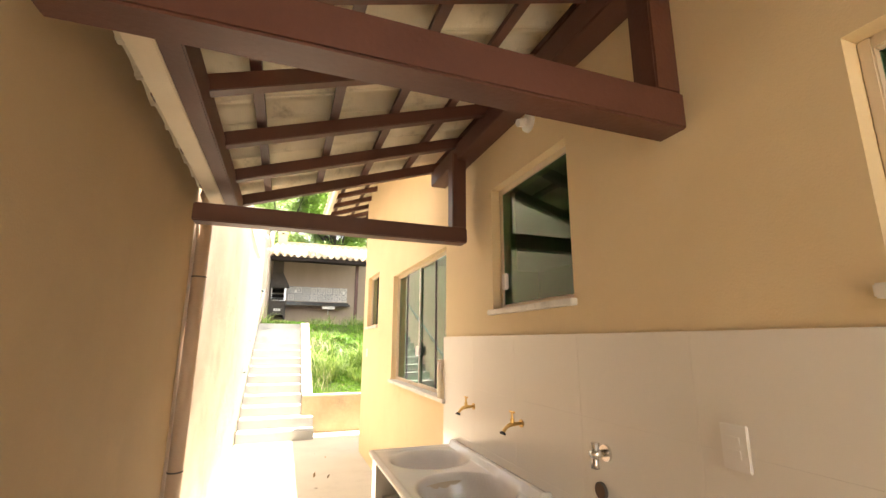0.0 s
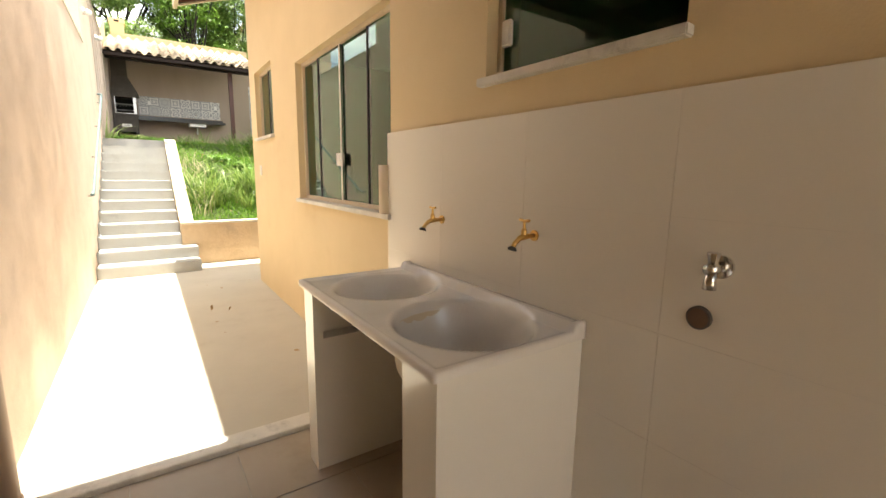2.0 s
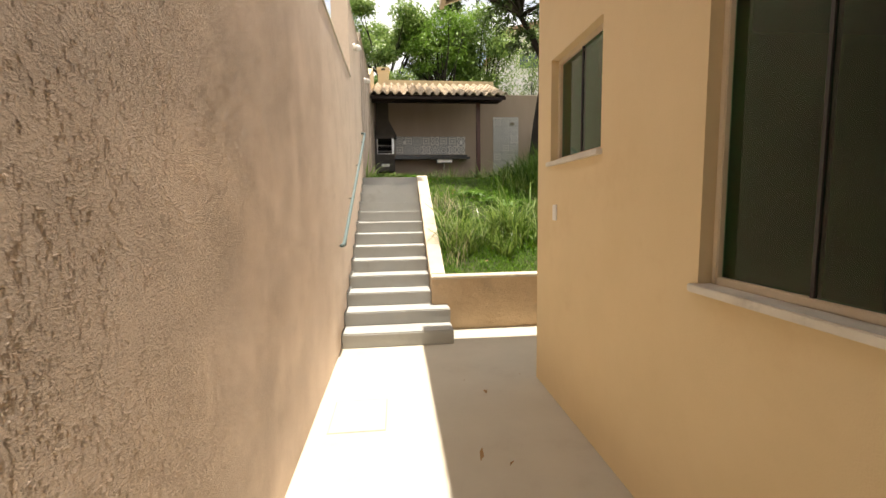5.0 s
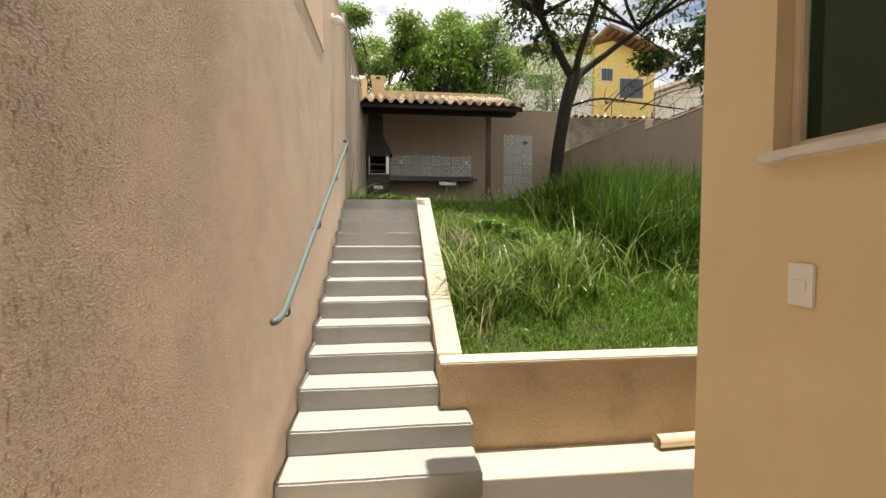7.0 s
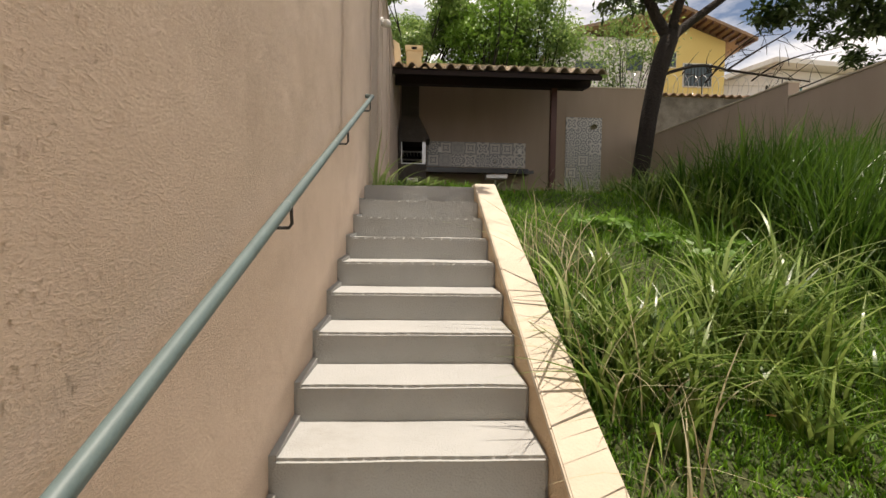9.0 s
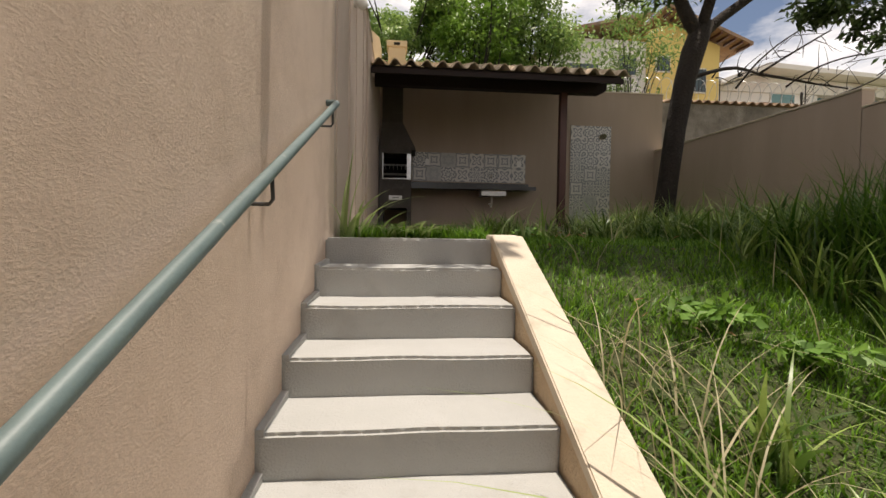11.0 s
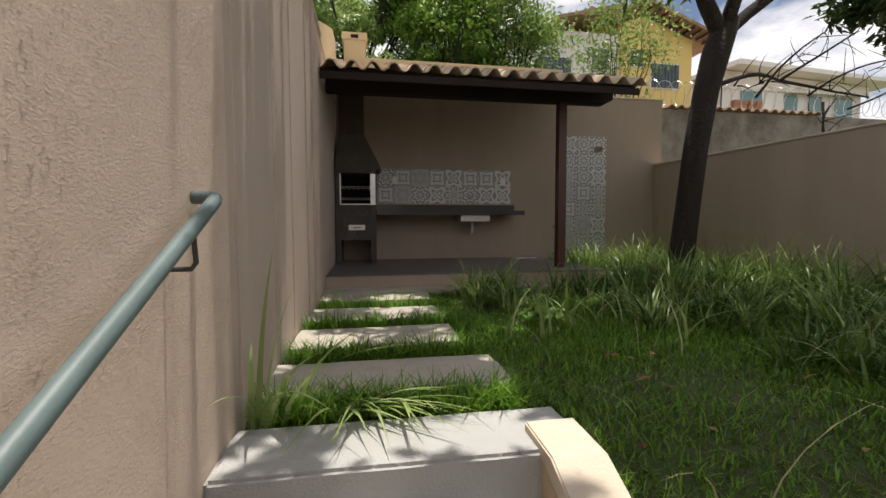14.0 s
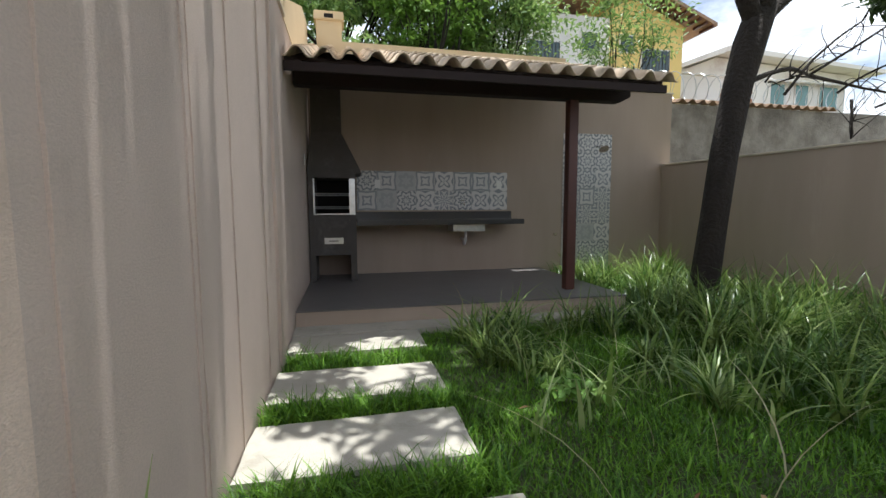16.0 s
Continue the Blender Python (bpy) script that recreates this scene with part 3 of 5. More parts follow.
# ---------------------------------------------------------------- roof tiles
def tile_mesh(name, mat, width=0.215, length=0.42, amp=0.030, thick=0.012, seg=10):
    """One wavy clay tile: u across, v up the slope, origin at its lower corner."""
    vs, fs = [], []
    for layer in (0.0, -thick):
        for v in (0.0, length):
            for i in range(seg + 1):
                u = width * 1.06 * i / seg
                s = math.sin(2 * math.pi * (u / width) - 0.5 * math.pi)
                z = amp * (abs(s) ** 0.8) * (1 if s > 0 else -1)
                vs.append((u, v, z + layer + (0.018 if v == 0 else 0.0)))
    m = seg + 1
    for i in range(seg):
        fs.append((i, i + 1, m + i + 1, m + i))
        fs.append((2 * m + i, 3 * m + i, 3 * m + i + 1, 2 * m + i + 1))
        fs.append((i, 2 * m + i, 2 * m + i + 1, i + 1))
        fs.append((m + i, m + i + 1, 3 * m + i + 1, 3 * m + i))
    for a, b, c, d in ((0, m, 3 * m, 2 * m), (seg, 2 * m + seg, 3 * m + seg, m + seg)):
        fs.append((a, b, c, d))
    return mesh_of(name, vs, fs, mat, smooth=True)


def lay_tiles(mesh, parent, origin, across, up, cols, rows, width=0.215, step=0.36, rng=None):
    """Tile objects that share a mesh, laid in columns along across and rows along up."""
    a, u = Vector(across).normalized(), Vector(up).normalized()
    w = a.cross(u)
    for i in range(cols):
        for j in range(rows):
            jit = Vector((rng.uniform(-0.003, 0.003), rng.uniform(-0.006, 0.006), 0))
            m = Matrix((a, u, w)).transposed().to_4x4()
            m.translation = Vector(origin) + a * (i * width + jit.x) + u * (j * step + jit.y)
            ob = new("roof_tile", mesh)
            ob.parent = parent
            ob.matrix_parent_inverse = Matrix.Translation(-parent.location)
            ob.matrix_basis = m @ pose(0, 0, 0, 0, 0, rng.uniform(-0.5, 0.5))


RNG = random.Random(7)

# ---------------------------------------------------------------- laundry lean-to roof
leanto = thing("lean_to_roof", (0.2, 5.0, 2.45), "stained timber lean-to roof with cream clay tiles", "roof", kind="structure")
lz = lambda x: 2.55 + SLOPE * (x - 0.25)
part("wall_plate", box(0.212, 0.285, 2.42, 7.42, 2.47, 2.60), WOOD, leanto, bevel=0.006)
part("mortar_bed", box(0.125, 0.209, 2.42, 7.40, 2.472, 2.60), CREAM_FRAME, leanto, "cream plastered strip beside the plate", bevel=0.004)
part("ledger", box(1.69, HOUSE_X - 0.002, 2.42, 7.40, 2.90, 3.03), WOOD, leanto, bevel=0.006)
part("wall_filler", box(0.002, 0.138, 2.42, 7.36, 2.66, 2.74), CREAM_FRAME, leanto, "cream mortar filler along the wall")
for ry in (2.85, 3.35, 3.85, 4.35, 4.85, 5.35, 5.85, 6.35, 6.85, 7.35):
    part("rafter", prism([(0.10, lz(0.10)), (1.80, lz(1.80)), (1.80, lz(1.80) + 0.075), (0.10, lz(0.10) + 0.075)], "y", ry - 0.028, ry + 0.028), WOOD, leanto, bevel=0.004)
for bx in (0.12, 0.44, 0.79, 1.12, 1.46, 1.76):
    zb = lz(bx) + 0.075
    part("batten", box(bx - 0.022, bx + 0.022, 2.45, 7.46, zb, zb + 0.03), WOOD, leanto)
for by, bx1, z0, z1 in ((5.06, 1.79, 2.305, 2.43), (6.80, 1.762, 2.296, 2.402)):
    part("tie_beam", box(0.085, bx1, by, by + 0.11, z0, z1), WOOD, leanto, bevel=0.007)
    part("hanging_post", box(bx1 - 0.105, bx1 - 0.003, by + 0.006, by + 0.104, z1, 2.95), WOOD, leanto, bevel=0.006)
sl = math.atan(SLOPE)
lay_tiles(tile_mesh("roof_tile", ROOF_TILE), leanto, (0.02, 7.62, lz(0.02) + 0.150), (0, -1, 0), (math.cos(sl), 0, math.sin(sl)), 24, 5, rng=RNG)

# ---------------------------------------------------------------- house roof with wide eaves
house_roof = thing("house_roof", (1.2, 8.0, 3.7), "cream tiled house roof with exposed rafters and wide eaves", "roof", kind="structure")
hz = lambda x: 3.80 + 0.34 * (x - 1.2)
part("fascia", box(1.15, 1.20, 2.45, 12.60, 3.66, 3.86), CREAM_FRAME, house_roof, "cream eaves board", bevel=0.006)
part("barge_board", prism([(1.20, 3.70), (5.0, 3.70 + 0.34 * 3.8), (5.0, 3.88 + 0.34 * 3.8), (1.20, 3.88)], "y", 12.56, 12.60), CREAM_FRAME, house_roof)
for i in range(21):
    ry = 12.50 - 0.5 * i
    part("rafter", prism([(1.20, hz(1.2) - 0.09), (5.0, hz(5.0) - 0.09), (5.0, hz(5.0) - 0.02), (1.20, hz(1.2) - 0.02)], "y", ry - 0.03, ry + 0.03), WOOD, house_roof)
for i in range(10):
    bx = 1.30 + 0.36 * i
    part("batten", box(bx - 0.022, bx + 0.022, 2.45, 12.55, hz(bx) - 0.02, hz(bx) + 0.012), WOOD, house_roof)
us = 0.215
xs = np.linspace(1.12, 5.0, 12)
ys = np.arange(2.45, 12.60, us / 6)
zz = 0.03 * np.sin(ys / us * 2 * math.pi)
top_v = np.array([(x, y, hz(x) + 0.05 + z) for x in xs for y, z in zip(ys, zz)])
ny = len(ys)
quads = np.array([(i * ny + j, (i + 1) * ny + j, (i + 1) * ny + j + 1, i * ny + j + 1) for i in range(len(xs) - 1) for j in range(ny - 1)])
tagged(part("tile_field", array_mesh("tile_field", top_v, quads, ROOF_TILE, True), None, house_roof, "cream wavy clay tiles"), kind="stuff")

# ---------------------------------------------------------------- steps and planter
steps = thing("garden_steps", (0.5, 12.3, 0), "thirteen painted cement garden steps beside the boundary wall", "steps", kind="structure")
step_y = [STEP_Y + GOING * k for k in range(13)]
for k in range(13):
    right = 1.222 if k < 2 else 1.03
    back = step_y[k + 1] + 0.02 if k < 12 else 16.36
    r2 = 1.215 if k == 12 else right
    s = box(0.0, r2, step_y[k], back, max(RISE * k - 0.06, -0.05), RISE * (k + 1))
    bmesh.ops.subdivide_edges(s, edges=[e for e in s.edges if abs((e.verts[0].co - e.verts[1].co).x) > 0.5], cuts=14)
    for v in s.verts:
        q = noise.noise(v.co * 3.1)
        v.co.z += 0.004 * q
        v.co.y += 0.006 * noise.noise(v.co * 4.3 + Vector((9, 2, 1)))
    part("step", s, TREAD, steps, bevel=0.013)
for k in range(2, 12):
    part("skirting", prism([(step_y[k] + 0.005, RISE * k), (step_y[k] + 0.005, RISE * (k + 1) + 0.012), (step_y[k + 1] + 0.01, RISE * (k + 1) + 0.03), (step_y[k + 1] + 0.01, RISE * k)],
                            "x", 0.0, 0.028), TREAD, steps, "grey cement skirting")

planter = thing("planter_wall", (1.6, 12.9, 0), "ochre rendered retaining wall with a pale cement top", "wall", kind="structure")
pb = box(1.03, 6.2, 12.79, 12.97, -0.1, 0.625)
bmesh.ops.subdivide_edges(pb, edges=[e for e in pb.edges if abs((e.verts[0].co - e.verts[1].co).x) > 1], cuts=60)
for v in pb.verts:
    v.co.y += 0.010 * noise.noise(v.co * 2.6)
part("front_face", pb, PLANTER, planter)
part("front_coping", box(1.03, 6.2, 12.775, 12.985, 0.625, 0.66), COPING, planter, bevel=0.010)
part("string_wall", prism([(12.97, -0.1), (12.97, 0.635), (16.02, 2.035), (16.3, 2.035), (16.3, -0.1)], "x", 1.032, 1.205), PLANTER, planter)
part("string_coping", prism([(12.985, 0.640), (12.985, 0.668), (15.95, 2.075), (16.18, 2.085), (16.18, 2.035), (16.0, 2.035)], "x", 1.026, 1.215), COPING, planter,
     "pale sloped cement top", bevel=0.006)

# ---------------------------------------------------------------- garden ground
gx = np.linspace(0.0, EAST_X, 46)
gy = np.linspace(12.96, BACK_Y, 84)
gvs = np.array([(x, y, garden_z(x, y) + 0.03 * noise.noise(Vector((x * 0.9, y * 0.9, 0))) - (0.0 if x > 1.2 or y > 16.4 else 0.7)) for y in gy for x in gx])
gfs = np.array([(j * 46 + i, j * 46 + i + 1, (j + 1) * 46 + i + 1, (j + 1) * 46 + i) for j in range(83) for i in range(45)])
structure("ground_garden", array_mesh("ground_garden", gvs, gfs, SOIL, True), None, "dark soil of the sloping back garden")

slabs = []
for i, (a, b, r) in enumerate(((16.60, 17.07, 1.15), (17.36, 17.84, 1.06), (18.10, 18.58, 1.07), (18.95, 19.42, 1.10))):
    s = thing("path_slab", (0.5, a, 2.0), "grey concrete stepping slab set in the grass", "slab", "stepping slabs")
    b2 = box(0.01, r, a, b, 1.98, TOP + 0.005)
    bmesh.ops.subdivide_edges(b2, edges=b2.edges[:], cuts=5, use_grid_fill=True)
    for v in b2.verts:
        v.co.x += 0.012 * noise.noise(v.co * 5)
        v.co.y += 0.014 * noise.noise(v.co * 4 + Vector((3, 7, i)))
        v.co.z += 0.004 * noise.noise(v.co * 3)
    part("slab", b2, SLAB, s)

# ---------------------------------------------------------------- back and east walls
structure("wall_north", box(-0.2, 5.80, BACK_Y, BACK_Y + 0.16, -0.1, 5.03), SHADED_RENDER, "taupe rendered back wall behind the shelter, darkened for shade")
structure("trim_north", box(3.9, 5.82, BACK_Y - 0.015, BACK_Y + 0.175, 5.03, 5.055), COPING, "thin cement coping on the back wall", bevel=0.005)
structure("parapet_north", box(0.45, 3.86, BACK_Y, BACK_Y + 0.16, 5.032, 5.47), HOUSE_WALL, "ochre parapet above the shelter roof")
structure("wall_east_far", prism([(17.85, -0.1), (BACK_Y, -0.1), (BACK_Y, 3.86), (17.85, 3.79)], "x", EAST_X, EAST_X + 0.16), SHADED_RENDER, "taupe side wall of the garden, shade put into its colour")
structure("wall_east_near", box(EAST_X, EAST_X + 0.16, 10.0, 17.84, -0.1, 3.58), SHADED_RENDER, "taupe side wall of the garden, shade put into its colour, lower part")
structure("trim_east_far", prism([(17.84, 3.79), (BACK_Y - 0.02, 3.86), (BACK_Y - 0.02, 3.885), (17.84, 3.815)], "x", EAST_X - 0.02, EAST_X + 0.18), COPING, "thin coping on the side wall", bevel=0.005)
structure("trim_east_near", box(EAST_X - 0.02, EAST_X + 0.18, 10.0, 17.835, 3.58, 3.605), COPING, "thin coping on the side wall", bevel=0.005)
structure("wall_neighbour", box(5.82, 16.0, BACK_Y + 0.06, BACK_Y + 0.24, -0.1, 4.90), RAW_WALL, "raw grey cement wall of the neighbouring plot")
# ---------------------------------------------------------------- laundry things
tiling = thing("wall_tiling", (HOUSE_X, 5.0, 0.8), "glossy white wall tiles above the laundry tub", "tiling", kind="structure")
part("grout_bed", box(HOUSE_X - 0.0108, HOUSE_X, 2.42, 7.405, 0.0, 1.668), WHITE_GROUT, tiling)
tile_bm = box(-0.004, 0.004, 0.0005, 0.5595, 0.0005, 0.3335)
wt_mesh = finish("wall_tile", tile_bm, WHITE_TILE, bevel=0.0005)
cut_mesh = finish("wall_tile_cut", box(-0.004, 0.004, 0.0005, 0.4995, 0.0005, 0.3335), WHITE_TILE, bevel=0.0005)
for i in range(9):
    for j in range(5):
        t_ob = new("wall_tile", wt_mesh if i < 8 else cut_mesh)
        t_ob.parent = tiling
        t_ob.location = Vector((HOUSE_X - 0.008, 7.405 - 0.56 * (i + 1) if i < 8 else 2.425, 0.334 * j)) - tiling.location

floor_mesh = finish("floor_tile", box(0.001, 0.449, 0.001, 0.449, -0.008, 0.0), LEANTO_TILE, bevel=0.0015)
for i in range(4):
    for j in range(11):
        f_ob = new("floor_tile", floor_mesh)
        f_ob.parent = floor_tiles
        f_ob.location = (0.012 + 0.452 * i, 7.39 - 0.452 * (j + 1), 0.0)

tub = thing("laundry_tub", (1.5, 6.55, 0), "double white synthetic marble laundry tub on tiled supports", "laundry tub")
X0, X1, Y0, Y1, ZT = 1.205, HOUSE_X - 0.014, 5.965, 7.15, 0.93
NU, NV = 44, 80
grid = []
for i in range(NU + 1):
    for j in range(NV + 1):
        x, y = X0 + (X1 - X0) * i / NU, Y0 + (Y1 - Y0) * j / NV
        z = ZT
        edge = min(x - X0, y - Y0, Y1 - y)
        z += 0.012 * max(0.0, 1 - abs(edge - 0.012) / 0.02)
        if X1 - x < 0.05:
            z += 0.03
        for cy, ry, depth in ((6.275, 0.275, 0.22), (6.855, 0.235, 0.15)):
            r = math.hypot((x - 1.525) / 0.25, (y - cy) / ry)
            if r < 1.0:
                s = min(1.0, max(0.0, (1.0 - r) / 0.34))
                z -= depth * s * s * (3 - 2 * s)
        grid.append((x, y, z))
faces = [(i * (NV + 1) + j, (i + 1) * (NV + 1) + j, (i + 1) * (NV + 1) + j + 1, i * (NV + 1) + j + 1) for i in range(NU) for j in range(NV)]
tb = bmesh.new()
tvs = [tb.verts.new(p) for p in grid]
for q in faces:
    tb.faces.new([tvs[i] for i in q])
rim = [e for e in tb.edges if e.is_boundary]
ext = bmesh.ops.extrude_edge_only(tb, edges=rim)
for v in ext["geom"]:
    if isinstance(v, bmesh.types.BMVert):
        v.co.z = ZT - 0.022
top = part("basin_top", tb, PORCELAIN, tub, "white synthetic marble top with two bowls", smooth=True)
for cy in (6.275, 6.855):
    dz = ZT - (0.219 if cy < 6.5 else 0.149)
    part("waste", tube([(1.535, cy, dz), (1.535, cy, dz + 0.006)], 0.028, 14), CHROME, top, "small chrome waste")
for nm, ya, yb, face in (("support_near", 5.978, 6.165, 5.978), ("support_far", 7.015, 7.135, 7.105)):
    # an end slab, a front pier and a low core that leaves room for the bowl
    near = nm == "support_near"
    pa, pb = (face + 0.018, yb) if near else (ya, face)
    part(nm, box(1.225, X1, face, face + 0.018 if near else yb, 0.0, ZT - 0.023), WHITE_TILE, tub, "white tiled masonry support")
    part("support_pier", box(1.225, 1.27, pa, pb, 0.0, ZT - 0.023), WHITE_TILE, tub)
    part("support_core", box(1.27, X1, pa, pb, 0.0, ZT - 0.26), WHITE_TILE, tub)
part("bowl_underside", tube([(1.535, 6.26, ZT - 0.036), (1.535, 6.26, ZT - 0.15), (1.535, 6.26, ZT - 0.245), (1.535, 6.26, ZT - 0.27)], [0.262, 0.25, 0.20, 0.002], 24, caps=False), CREAM_FRAME, tub, "unglazed bowl underside", smooth=True)
part("drain_pipe", tube([(1.50, 6.30, ZT - 0.27), (1.50, 6.30, 0.35), (1.55, 6.30, 0.28), (1.80, 6.30, 0.28)], 0.022, 10), WHITE_PLASTIC, tub, smooth=True)

def bowl_z(x, y):
    r = math.hypot((x - 1.525) / 0.25, (y - 6.275) / 0.275)
    q = min(1.0, max(0.0, (1.0 - r) / 0.34))
    return ZT - 0.22 * q * q * (3 - 2 * q)


cb = bmesh.new()
cn = 30
cvs = []
for i in range(cn + 1):
    row = []
    for j in range(cn + 1):
        u, w = 2 * i / cn - 1, 2 * j / cn - 1
        px = 1.50 + 0.165 * u * math.sqrt(1 - 0.5 * w * w) + 0.012 * noise.noise(Vector((i * 0.3, j * 0.3, 3)))
        py = 6.235 + 0.15 * w * math.sqrt(1 - 0.5 * u * u) + 0.012 * noise.noise(Vector((i * 0.3, j * 0.3, 8)))
        pz = bowl_z(px, py) + 0.012 + 0.035 * max(0.0, 1 - u * u - w * w) + 0.012 * abs(noise.noise(Vector((i * 0.28, j * 0.28, 1)))) + 0.006 * noise.noise(Vector((i * 0.6, j * 0.6, 2)))
        row.append(cb.verts.new((px, py, pz)))
    cvs.append(row)
for i in range(cn):
    for j in range(cn):
        cb.faces.new((cvs[i][j], cvs[i + 1][j], cvs[i + 1][j + 1], cvs[i][j + 1]))
cloth = tagged(new("floor_cloth", finish("floor_cloth", cb, CLOTH, True)), "crumpled dark green cloth lying in the tub", "cloth")


def tap(y, z, label):
    t = thing("tap", (HOUSE_X - 0.014, y, z), label, "tap", "brass taps over the tub")
    x = HOUSE_X - 0.012
    part("flange", tube([(x, y, z), (x - 0.006, y, z)], 0.020, 16), BRASS, t)
    part("body", tube([(x - 0.005, y, z), (x - 0.03, y, z), (x - 0.055, y, z), (x - 0.078, y, z - 0.006), (x - 0.098, y, z - 0.022), (x - 0.108, y, z - 0.036)],
                      [0.0085, 0.009, 0.0125, 0.0095, 0.0085, 0.0085], 12), BRASS, t, smooth=True)
    part("spout_end", tube([(x - 0.107, y, z - 0.034), (x - 0.110, y, z - 0.040), (x - 0.112, y, z - 0.046)], [0.0095, 0.017, 0.016], 14), IRON, t, "dark aerator ring")
    part("stem", tube([(x - 0.056, y, z + 0.006), (x - 0.056, y, z + 0.022), (x - 0.056, y, z + 0.03), (x - 0.056, y, z + 0.055)], [0.010, 0.0105, 0.006, 0.0045], 10), BRASS, t)
    part("handle", tube([(x - 0.056, y - 0.026, z + 0.061), (x - 0.056, y - 0.02, z + 0.059), (x - 0.056, y, z + 0.057), (x - 0.056, y + 0.02, z + 0.059), (x - 0.056, y + 0.026, z + 0.061)],
                        [0.004, 0.006, 0.005, 0.006, 0.004], 8), BRASS, t, smooth=True)
    return t


tap(6.83, 1.225, "polished brass tap on the white wall tiles")
tap(6.22, 1.222, "polished brass tap on the white wall tiles, over the deeper bowl")
valve = thing("machine_tap", (HOUSE_X - 0.014, 5.583, 1.222), "chrome washing machine tap on the white tiles", "tap")
vx = HOUSE_X - 0.012
part("flange", tube([(vx, 5.583, 1.222), (vx - 0.01, 5.583, 1.222)], 0.03, 16), CHROME, valve)
part("body", tube([(vx - 0.005, 5.583, 1.222), (vx - 0.07, 5.583, 1.222)], 0.014, 12), CHROME, valve, smooth=True)
part("outlet", tube([(vx - 0.05, 5.583, 1.222), (vx - 0.055, 5.583, 1.19), (vx - 0.055, 5.583, 1.172)], [0.012, 0.014, 0.016], 12), CHROME, valve, smooth=True)
part("handle", tube([(vx - 0.05, 5.583, 1.232), (vx - 0.05, 5.583, 1.262)], [0.010, 0.016], 8), CHROME, valve)
spout = thing("waste_outlet", (vx, 5.62, 1.08), "round dark waste outlet in the white tiles", "pipe outlet")
part("ring", tube([(vx, 5.62, 1.08), (vx - 0.012, 5.62, 1.08)], 0.031, 18), GREY_MASONRY, spout, bevel=0.0)
part("plug", tube([(vx - 0.010, 5.62, 1.08), (vx - 0.0135, 5.62, 1.08)], 0.026, 16), CLAY, spout, "brown inside of the open pipe")


def plate(name, x, y, z, w, h, face, label, keys=1):
    p = thing(name, (x, y, z), label, name.replace("_", " "))
    part("plate", box(x - 0.008, x, y - w / 2, y + w / 2, z - h / 2, z + h / 2) if face == "x" else box(y - w / 2, y + w / 2, x - 0.008, x, z - h / 2, z + h / 2), WHITE_PLASTIC, p, bevel=0.003)
    for i in range(keys):
        c = z + (i - (keys - 1) / 2) * 0.035
        part("key", box(x - 0.012, x - 0.008, y - w * 0.25, y + w * 0.25, c - 0.013, c + 0.013) if face == "x" else box(y - w * 0.25, y + w * 0.25, x - 0.012, x - 0.008, c - 0.013, c + 0.013), WHITE_PLASTIC, p, bevel=0.002)
    return p


plate("wall_socket", HOUSE_X - 0.0125, 5.05, 1.355, 0.08, 0.12, "x", "white socket and switch plate on the wall tiles", 2)
plate("light_switch", HOUSE_X, 10.81, 1.46, 0.08, 0.12, "x", "white outdoor switch plate on the cream wall", 1)

lamp = thing("wall_lamp_holder", (HOUSE_X, 6.05, 2.83), "white ceramic lamp holder without bulb on the wall", "lamp holder")
part("base", tube([(HOUSE_X, 6.05, 2.83), (HOUSE_X - 0.02, 6.05, 2.83), (HOUSE_X - 0.03, 6.05, 2.83)], [0.055, 0.052, 0.035], 20), WHITE_PLASTIC, lamp, smooth=True)
part("socket", tube([(HOUSE_X - 0.03, 6.05, 2.83), (HOUSE_X - 0.075, 6.05, 2.815)], [0.024, 0.022], 16), WHITE_PLASTIC, lamp)

downpipe = thing("downpipe", (0.05, 7.437, 0), "tan painted rain pipe fixed to the wall", "pipe")
part("pipe", tube([(0.050, 7.437, 0.0), (0.050, 7.437, 2.45)], 0.044, 18), PAINTED_PIPE, downpipe, smooth=True)
part("elbow", tube([(0.050, 7.437, 2.44), (0.050, 7.437, 2.52), (0.07, 7.40, 2.58), (0.07, 7.30, 2.60)], 0.05, 16), PAINTED_PIPE, downpipe, smooth=True)
for cz in (0.83, 2.05):
    part("clip", tube([(0.050, 7.437, cz), (0.050, 7.437, cz + 0.010)], 0.0462, 18), GREY_MASONRY, downpipe, "thin metal strap")
part("shoe", tube([(0.050, 7.437, 0.0), (0.050, 7.437, 0.07)], 0.051, 18), PAINTED_PIPE, downpipe)

roll = thing("pipe_offcut", (HOUSE_X + 0.01, 7.44, 1.205), "short cream plastic pipe standing on the sill", "pipe")
part("pipe", tube([(HOUSE_X - 0.0, 7.44, 1.2055), (HOUSE_X - 0.0, 7.44, 1.49)], 0.048, 20), CREAM_PLASTIC, roll, smooth=True)

lying = thing("plastic_pipe", (2.8, 12.70, 0.0), "cream plastic pipe lying against the planter wall", "pipe")
lb = bmesh.new()
tube([(2.62, 12.66, 0.052), (4.4, 12.735, 0.052)], 0.05, 18, lb, caps=False)
tube([(2.62, 12.66, 0.052), (4.4, 12.735, 0.052)], 0.044, 18, lb, caps=False)
part("pipe", lb, CREAM_PLASTIC, lying, smooth=True)

hatch = thing("floor_hatch", (0.32, 10.7, 0.0), "square inspection cover flush in the cement floor", "floor cover")
part("joint", box(0.12, 0.52, 10.47, 10.96, -0.02, 0.0022), GROUT, hatch)
part("cover", box(0.128, 0.512, 10.478, 10.952, -0.02, 0.004), CEMENT, hatch, bevel=0.002)

